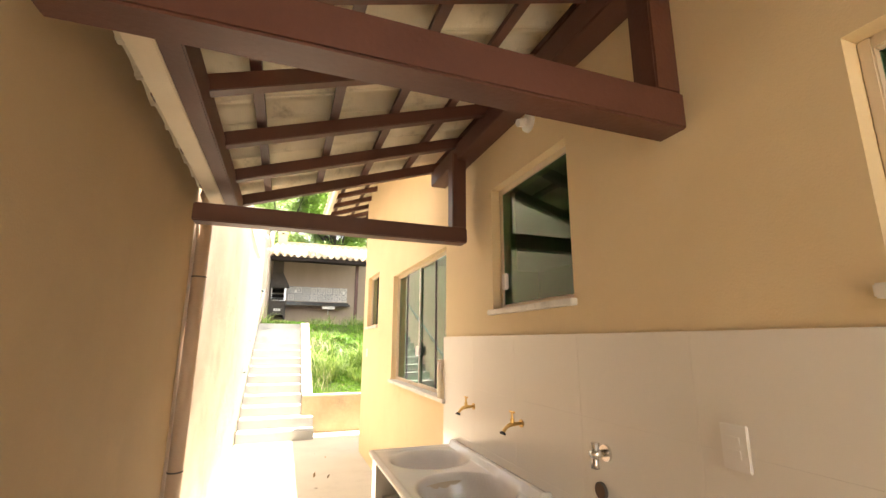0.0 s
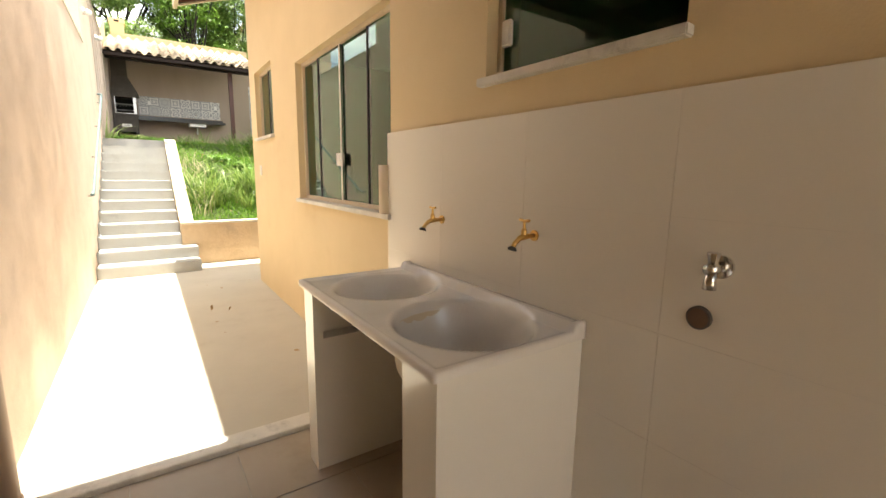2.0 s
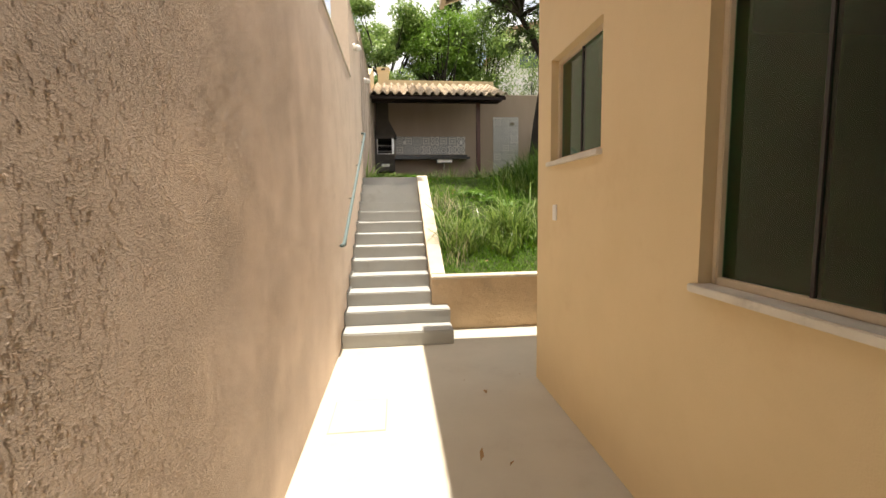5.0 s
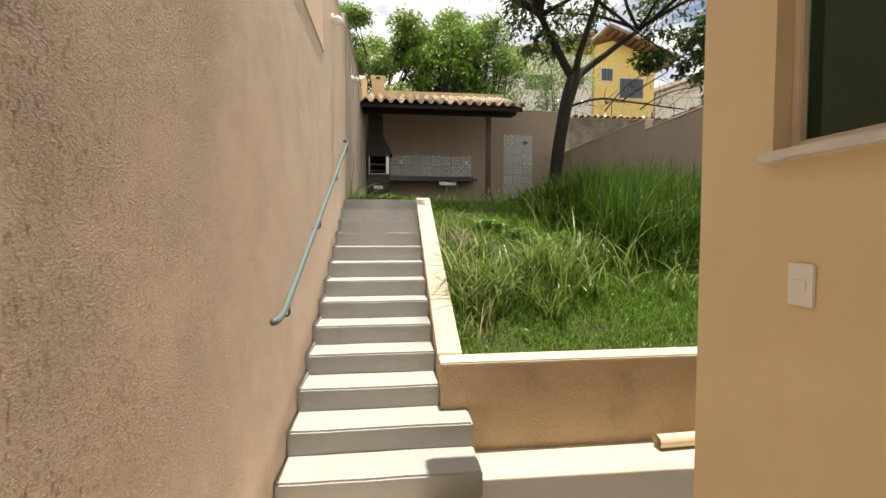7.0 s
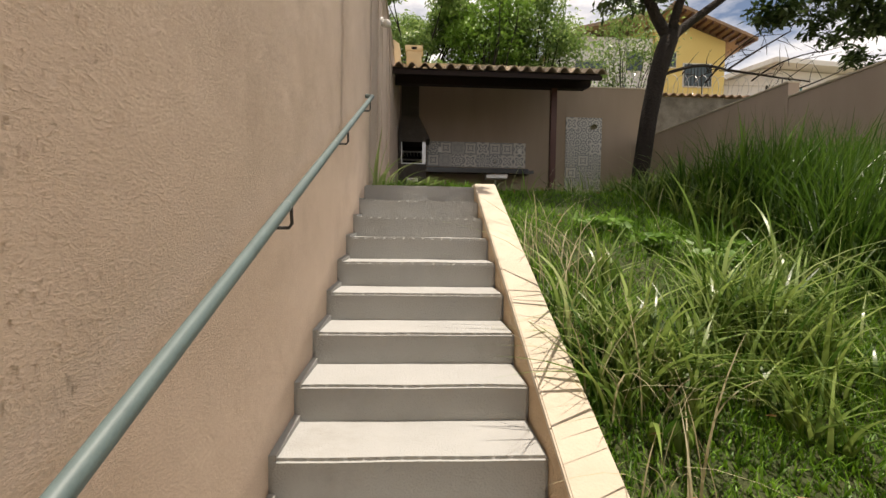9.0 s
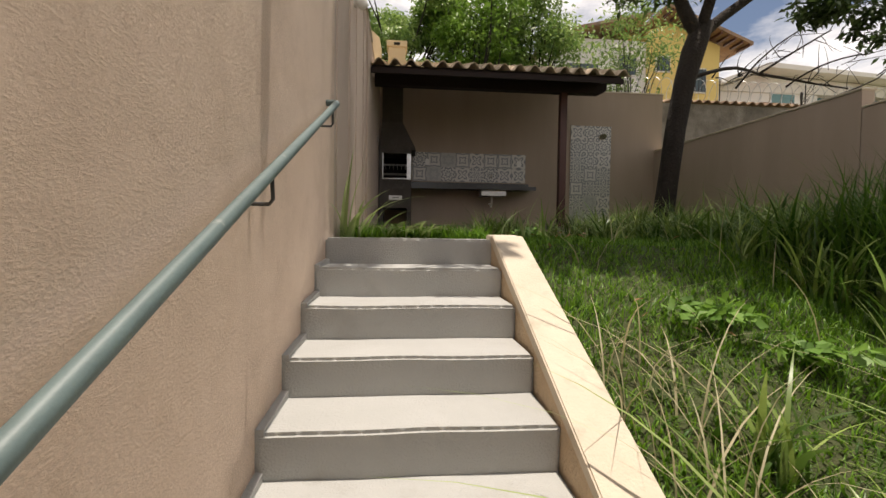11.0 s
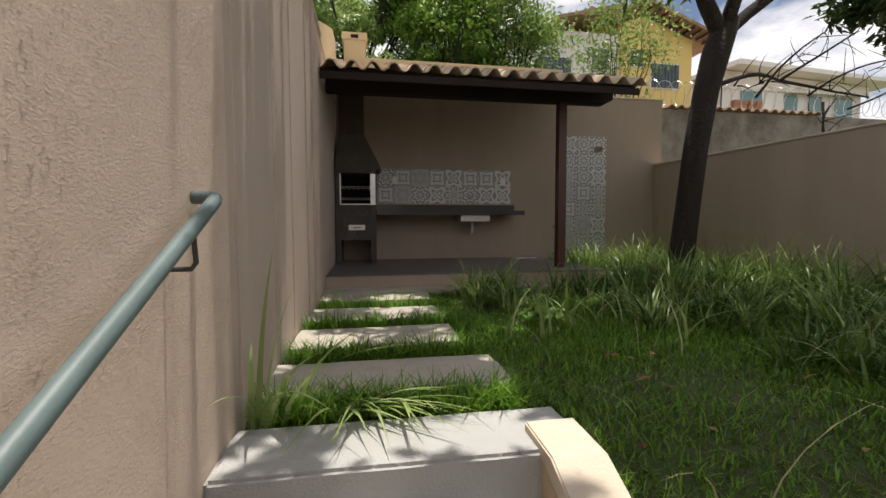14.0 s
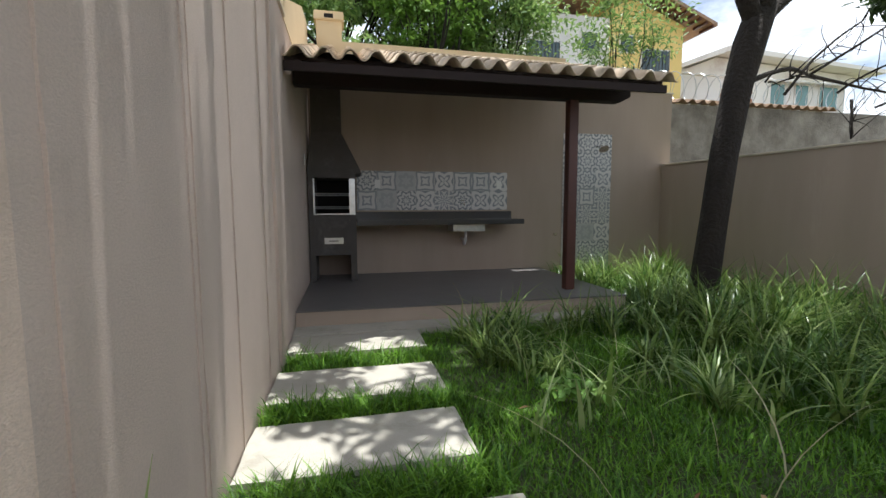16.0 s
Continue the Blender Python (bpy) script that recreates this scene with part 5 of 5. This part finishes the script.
# hanging clusters, canopy over the lawn, unseen high sprays added to block sky light
for c, rad, n in (((2.0, 17.4, 6.2), (0.9, 0.8, 0.5), 420), ((3.2, 18.4, 6.6), (1.1, 1.0, 0.5), 500), ((7.5, 19.4, 6.1), (1.2, 0.9, 0.6), 1500), ((6.6, 19.4, 5.5), (0.45, 0.4, 0.4), 420), ((8.7, 19.4, 5.45), (1.25, 0.9, 0.9), 2300), ((4.6, 19.7, 6.0), (0.9, 0.7, 0.5), 420), ((3.6, 17.3, 7.3), (1.6, 0.8, 0.4), 1100), ((2.4, 16.95, 7.3), (1.0, 0.3, 0.3), 1100), ((1.75, 16.75, 7.2), (0.4, 0.25, 0.25), 700), ((2.2, 16.32, 7.2), (1.0, 0.36, 0.3), 1300), ((3.7, 16.2, 7.2), (1.2, 0.4, 0.3), 900), ((0.8, 16.15, 7.1), (0.5, 0.28, 0.25), 130), ((0.8, 17.0, 7.2), (0.9, 0.55, 0.4), 950), ((1.2, 17.3, 7.0), (0.8, 0.6, 0.3), 560),
                  ((1.4, 18.2, 7.2), (1.2, 1.1, 0.5), 420), ((2.6, 16.9, 7.4), (1.4, 0.9, 0.5), 700), ((3.4, 16.5, 7.4), (1.6, 0.5, 0.4), 1300), ((3.9, 16.8, 7.2), (1.5, 1.2, 0.5), 350), ((2.2, 17.1, 7.0), (1.0, 0.7, 0.4), 900), ((4.6, 18.2, 7.3), (1.5, 1.2, 0.5), 600),
                  ((0.5, 17.6, 7.6), (1.1, 1.3, 0.4), 300), ((0.6, 18.9, 7.5), (1.0, 0.8, 0.4), 240), ((2.6, 19.3, 7.4), (1.5, 0.9, 0.4), 420), ((2.4, 19.6, 8.6), (2.6, 1.6, 0.5), 4600), ((4.9, 18.3, 8.8), (1.5, 1.4, 0.5), 1400)):
    # foliage gathers in sprays with gaps between them
    for spray in blob_points(max(2, n // 58), c, rad, nr, 0.05):
        cl.append(blob_points(52, tuple(spray), (0.26, 0.26, 0.17), nr, 0.05))
part("crown", leaves("crown", np.concatenate(cl), None, 0.17, TREE_LEAF, 8), None, yard_tree, "dark green leafy crown with unseen high sprays added for shade")
over = bmesh.new()
for q in ((2.0, 17.4, 6.2), (3.2, 18.4, 6.6), (7.1, 19.4, 5.7), (0.9, 17.0, 7.1), (1.4, 18.2, 7.1), (2.6, 16.8, 7.3), (3.9, 17.0, 7.1), (0.6, 18.3, 7.5)):
    limb(over, (5.2, 19.2, 6.8) if q[0] > 3.5 else (4.05, 19.5, 6.5), q, 0.045, 0.012, rt, 0.10, 7, 6)
part("limb", over, BARK, yard_tree, "slender overhanging limbs", smooth=True)


def far_tree(at, height, spread, n, mat, seed, size=0.17, label="bushy green tree behind the back wall", slim=1.0):
    t = thing("background_tree", at, label, "tree", "trees behind the wall")
    rng = np.random.default_rng(seed)
    r = random.Random(seed)
    b = bmesh.new()
    a = Vector(at)
    tube([a, a + Vector((0.1, 0, height * 0.3)), a + Vector((0.0, 0.1, height * 0.55))], [0.20 * slim, 0.16 * slim, 0.11 * slim], 8, b)
    pts = []
    for k in range(26):
        az, up = r.uniform(0, 6.28), r.uniform(0.34, 1.0)
        rad = spread * math.sqrt(r.uniform(0.1, 1)) * (1.15 - 0.55 * max(0, up - 0.5))
        e = a + Vector((math.cos(az) * rad, math.sin(az) * rad * 0.7, height * up))
        limb(b, a + Vector((0, 0, height * r.uniform(0.25, 0.55))), e, 0.055 * slim, 0.010 * slim, r, 0.12, 6, 5)
        s = r.uniform(0.55, 1.1)
        pts.append(blob_points(int(n / 26), e, (s, s, s * 0.62), rng, 0.15))
    part("trunk", b, BARK, t, smooth=True)
    part("crown", leaves("crown", np.concatenate(pts), None, size, mat, seed + 1), None, t)
    return t


far_tree((0.3, 27.0, 2.9), 7.3, 1.9, 25000, FAR_LEAF, 21)
far_tree((2.6, 27.6, 3.0), 7.5, 2.0, 26000, FAR_LEAF, 22)
far_tree((4.6, 27.2, 3.0), 6.6, 1.5, 13000, FAR_LEAF, 25)
far_tree((2.6, 26.0, 2.6), 6.4, 1.2, 7000, BRIGHT_LEAF, 23, 0.16, "lighter green shrub behind the back wall")
far_tree((-0.9, 28.8, 3.3), 6.6, 2.0, 16000, FAR_LEAF, 24)
far_tree((6.35, 24.3, 2.1), 5.7, 0.95, 4200, FAR_LEAF, 27, 0.13, "sparse young tree behind the back wall", 0.35)


# ---------------------------------------------------------------- grass
def blades(name, x, y, z, h, lean, width, mat, seed, seg=3, toward=None):
    """Tapered bending grass blades, each its own strip of quads closing in a point."""
    rng = np.random.default_rng(seed)
    n = len(x)
    az = rng.uniform(0, 2 * np.pi, n) if toward is None else np.asarray(toward)
    fx, fy = np.cos(az), np.sin(az)
    sx, sy = -np.sin(az + rng.normal(0, 0.5, n)), np.cos(az + rng.normal(0, 0.5, n))
    vs = []
    for k in range(seg + 1):
        s = k / seg
        bend = lean * s ** 1.8
        px, py, pz = x + fx * bend * h, y + fy * bend * h, z + h * (s - 0.45 * lean * s ** 2.2)
        w = width * (1 - s ** 1.6) * 0.5 if k < seg else np.zeros(n)
        if k < seg:
            vs.append(np.stack([px - sx * w, py - sy * w, pz], 1))
            vs.append(np.stack([px + sx * w, py + sy * w, pz], 1))
        else:
            vs.append(np.stack([px, py, pz], 1))
    m = 2 * seg + 1
    v = np.stack(vs, 1).reshape(-1, 3)
    i = np.arange(n)[:, None] * m
    f = []
    for k in range(seg - 1):
        f.append(i + np.array([2 * k, 2 * k + 1, 2 * k + 3]))
        f.append(i + np.array([2 * k, 2 * k + 3, 2 * k + 2]))
    f.append(i + np.array([2 * seg - 2, 2 * seg - 1, 2 * seg]))
    return array_mesh(name, v, np.concatenate(f, 0), mat)


def gz_array(x, y):
    s = np.clip((y - 13.0) / 3.2, 0, 1)
    return 0.60 + 1.42 * (0.75 * s + 0.25 * s * s * (3 - 2 * s)) - 0.02


def clumpy(x, y, f, seed):
    return np.array([noise.noise(Vector((a * f, b * f, seed))) for a, b in zip(x, y)])


def on_soil(x, y):
    free = (x > 1.23) | ((y > 16.38) & (x > 0.03))
    for a, b, r in ((16.0, 16.36, 1.22), (16.60, 17.07, 1.13), (17.36, 17.84, 1.04), (18.10, 18.58, 1.05), (18.95, 19.70, 1.12)):
        free &= ~((x < r) & (y > a) & (y < b))
    free &= ~((y > 19.40) & (x < 3.52))
    return free & (y < BACK_Y - 0.03) & (x < EAST_X - 0.03)


g = np.random.default_rng(12)
n0 = 240000
x = g.uniform(0.02, EAST_X, n0)
y = 12.99 + (BACK_Y - 12.99) * g.uniform(0, 1, n0)
keep = on_soil(x, y)
x, y = x[keep], y[keep]
c0 = clumpy(x, y, 1.6, 1.0)
h = 0.068 + 0.04 * c0 + g.uniform(-0.02, 0.04, len(x))
lawn = new("lawn_grass", blades("lawn_grass", x, y, gz_array(x, y), np.clip(h, 0.03, 0.25), g.uniform(0.2, 0.9, len(x)), g.uniform(0.006, 0.012, len(x)), LAWN, 1))
tagged(lawn, "short bright green lawn grass covering the garden soil", "grass", kind="stuff")


def tall_height(x, y):
    """How high the uncut grass stands, over the plan."""
    back = np.clip((y - 14.6) / 1.6, 0, 1) * np.clip((x - 2.2) / 1.2, 0, 1)
    near_shelter = np.clip((y - 17.6) / 1.2, 0, 1) * np.clip((x - 0.9) / 0.8, 0, 1)
    edge = np.exp(-((x - 1.5) / 0.4) ** 2) * ((y > 13.7) & (y < 15.1))
    mid = np.exp(-((y - 14.45) / 0.45) ** 2) * np.clip((x - 1.5) / 0.5, 0, 1)
    right = np.clip((x - 4.2) / 0.8, 0, 1) * (y > 14)
    return np.maximum.reduce([0.85 * back, 0.6 * near_shelter, 0.5 * edge, 0.75 * right, 0.2 * mid])


n1 = 24000
x = g.uniform(0.9, EAST_X - 0.05, n1)
y = g.uniform(13.3, BACK_Y - 0.1, n1)
c1 = clumpy(x, y, 1.9, 4.0)
t_h = tall_height(x, y) * (0.75 + 0.75 * c1)
keep = on_soil(x, y) & (t_h > 0.12) & (g.uniform(0, 1, n1) < 0.12 + 1.6 * c1 + 0.5 * ((x > 2.9) & (y > 15.2)))
x, y, t_h = x[keep], y[keep], t_h[keep] * g.uniform(0.55, 1.15, keep.sum())
tall = new("tall_grass", blades("tall_grass", x, y, gz_array(x, y), np.clip(t_h * 0.62, 0.08, 0.6), g.uniform(0.25, 1.15, len(x)), g.uniform(0.012, 0.028, len(x)), TALL_GRASS, 2, 5))
tagged(tall, "tall uncut broad-bladed grass in clumps by the walls", "grass", kind="stuff")

def tussocks(name, centres, mat, seed, label):
    """Clumps of arching broad blades that spring from one foot each."""
    rng = np.random.default_rng(seed)
    xs_, ys_, hs_, ls_ = [], [], [], []
    for cx, cy, hh, nb in centres:
        rr = 0.05 * np.sqrt(rng.uniform(0, 1, nb)) * (1 + hh)
        aa = rng.uniform(0, 2 * np.pi, nb)
        xs_.append(cx + rr * np.cos(aa))
        ys_.append(cy + rr * np.sin(aa))
        hs_.append(hh * rng.uniform(0.55, 1.2, nb))
        ls_.append(rng.uniform(0.25, 1.35, nb))
    x_, y_, h_, l_ = (np.concatenate(q) for q in (xs_, ys_, hs_, ls_))
    ok = (x_ > 0.05) & (x_ < EAST_X - 0.04) & (y_ < BACK_Y - 0.04)
    x_, y_, h_, l_ = x_[ok], y_[ok], h_[ok], l_[ok]
    ob = new(name, blades(name, x_, y_, gz_array(x_, y_), h_, l_, rng.uniform(0.010, 0.027, len(x_)), mat, seed, 7))
    return tagged(ob, label, "grass", kind="stuff")


tc = []
rc = random.Random(41)
while len(tc) < 200:
    cx, cy = rc.uniform(1.3, 5.5), rc.uniform(13.7, 21.7)
    dens = float(tall_height(np.array([cx]), np.array([cy]))[0])
    lawn_gap = 14.4 < cy < 17.3 and cx < 2.6
    if dens < 0.2 and rc.random() > 0.08 or lawn_gap and rc.random() > 0.12 or not bool(on_soil(np.array([cx]), np.array([cy]))[0]):
        continue
    tc.append((cx, cy, (0.35 + 0.55 * dens) * rc.uniform(0.6, 1.2) * (0.8 if cy > 16.5 else 1.0), rc.randrange(12, 46)))
for i in range(26):
    tc.append((rc.uniform(1.36, 2.6), rc.uniform(13.5, 14.35), rc.uniform(0.38, 0.66), rc.randrange(12, 30)))
tussocks("grass_tussocks", tc, TUSSOCK, 6, "arching tussocks of broad green grass")
tp_ = []
while len(tp_) < 120:
    cx, cy = rc.uniform(1.3, 5.2), rc.uniform(13.9, 20.5)
    if bool(on_soil(np.array([cx]), np.array([cy]))[0]) and (cy < 14.6 or cy > 17.2 or cx > 3):
        tp_.append((cx, cy, rc.uniform(0.35, 0.68), rc.randrange(4, 12)))
for i in range(30):
    tp_.append((rc.uniform(1.36, 4.6), rc.uniform(13.7, 14.9), rc.uniform(0.5, 0.95), rc.randrange(3, 8)))
tussocks("pale_tussocks", tp_, PALE_BLADE, 9, "long pale drooping grass blades above the lawn")
x = np.concatenate([g.normal(1.38, 0.16, 120), g.uniform(1.4, 5.4, 110)])
y = np.concatenate([g.uniform(13.2, 15.2, 120), g.uniform(14.2, 19.5, 110)])
keep = on_soil(x, y) & (x > 1.24)
x, y = x[keep], y[keep]
dry = new("dry_grass", blades("dry_grass", x, y, gz_array(x, y), g.uniform(0.3, 0.8, len(x)), g.uniform(0.4, 1.3, len(x)), g.uniform(0.005, 0.010, len(x)), STRAW, 3, 6))
tagged(dry, "pale dry grass stalks leaning over the planter edge", "grass", kind="stuff")

# a dense stand of high grass on the bank
n3 = 15000
x = g.uniform(2.65, 5.55, n3)
y = g.uniform(14.2, 16.15, n3)
c3 = clumpy(x, y, 1.5, 9.0)
edge3 = np.clip((x - 2.65) / 0.5, 0, 1) * np.clip((y - 14.2) / 0.5, 0, 1) * np.clip((16.15 - y) / 0.5, 0, 1)
keep = g.uniform(0, 1, n3) < (0.15 + 0.85 * edge3) * (0.6 + 1.1 * c3)
x, y, e3 = x[keep], y[keep], edge3[keep]
stand = new("high_grass", blades("high_grass", x, y, gz_array(x, y), (0.35 + 0.62 * e3) * g.uniform(0.6, 1.15, len(x)), g.uniform(0.12, 0.75, len(x)), g.uniform(0.010, 0.022, len(x)), TALL_GRASS, 14, 6))
tagged(stand, "dense dark stand of high uncut grass on the bank", "grass", kind="stuff")

# grass tufts along the foot of the wall and between the slabs
x = np.concatenate([g.uniform(0.03, 0.22, 260), g.uniform(0.03, 1.1, 1500), g.uniform(0.08, 1.15, 2600)])
y = np.concatenate([g.uniform(16.36, 18.5, 260), g.choice([16.48, 17.21, 17.97, 18.77], 1500) + g.uniform(-0.12, 0.12, 1500), g.choice([16.44, 16.52, 17.18, 17.95], 2600) + g.uniform(-0.06, 0.06, 2600)])
keep = on_soil(x, y)
x, y = x[keep], y[keep]
tuft = new("path_tufts", blades("path_tufts", x, y, gz_array(x, y), g.uniform(0.08, 0.24, len(x)), g.uniform(0.3, 1.1, len(x)), g.uniform(0.006, 0.012, len(x)), LAWN, 4, 4))
tagged(tuft, "grass tufts growing between the concrete slabs", "grass", kind="stuff")
# a weed at the wall foot: upright stalks, arching blades, and a sprawling fan over the landing's back edge
wr = np.random.default_rng(77)
x = np.concatenate([np.array([0.05, 0.06, 0.10, 0.08, 0.07, 0.09, 0.12, 0.16, 0.20, 0.25, 0.14, 0.30]), wr.uniform(0.35, 0.66, 34)])
y = np.concatenate([np.array([16.38, 16.385, 16.39, 16.385, 16.40, 16.42, 16.44, 16.42, 16.46, 16.43, 16.47, 16.45]), wr.uniform(16.385, 16.43, 34)])
wh_ = np.concatenate([np.array([0.55, 0.40, 0.46, 0.34, 0.72, 0.60, 0.50, 0.55, 0.46, 0.48, 0.42, 0.40]), wr.uniform(0.16, 0.30, 34)])
wl_ = np.concatenate([np.array([0.55, 0.9, 1.1, 0.7, 0.10, 0.22, 0.70, 0.95, 0.60, 1.05, 0.80, 0.9]), wr.uniform(1.1, 1.75, 34)])
ww_ = np.concatenate([np.array([0.026, 0.024, 0.03, 0.024, 0.030, 0.028, 0.034, 0.036, 0.030, 0.034, 0.030, 0.03]), wr.uniform(0.010, 0.022, 34)])
wa_ = np.concatenate([np.array([-1.3, -1.7, -1.0, -0.7, 0.6, -0.4, -0.7, -0.2, 0.3, -1.0, -1.3, 0.1]), wr.uniform(-2.0, 0.1, 34)])
stalk = new("wall_weed", blades("wall_weed", x, y, gz_array(x, y) + 0.035, wh_, wl_, ww_, PALE_BLADE, 5, 8, wa_))
tagged(stalk, "half-dry broad grass weed at the foot of the wall", "weed", kind="stuff")

wd = np.concatenate([blob_points(60, (cx, cy, float(gz_array(np.array([cx]), np.array([cy]))[0]) + 0.12), (0.25, 0.2, 0.04), nr, 0.0)
                     for cx, cy in ((2.25, 15.0), (2.5, 14.75), (1.95, 15.25), (2.8, 14.9), (3.3, 16.2), (1.75, 17.8))])
weed = new("broadleaf_weeds", leaves("broadleaf_weeds", wd, None, 0.075, WEED, 31, 0.75, 0.0))
tagged(weed, "light green broad-leaved weeds in the lawn", "weeds", kind="stuff")
fx = g.uniform(1.3, 5.0, 60)
fy = g.uniform(13.2, 18.0, 60)
fc = np.stack([fx, fy, gz_array(fx, fy) + 0.10], 1)
fc2 = np.stack([g.uniform(0.9, 1.75, 8), g.uniform(8.5, 12.0, 8), np.full(8, 0.008)], 1)
fallen = new("fallen_leaves", leaves("fallen_leaves", np.concatenate([fc, fc2]), None, 0.07, FALLEN, 32, 0.4, 0.0))
tagged(fallen, "a few dry brown leaves on lawn and floor", "leaves", kind="stuff")
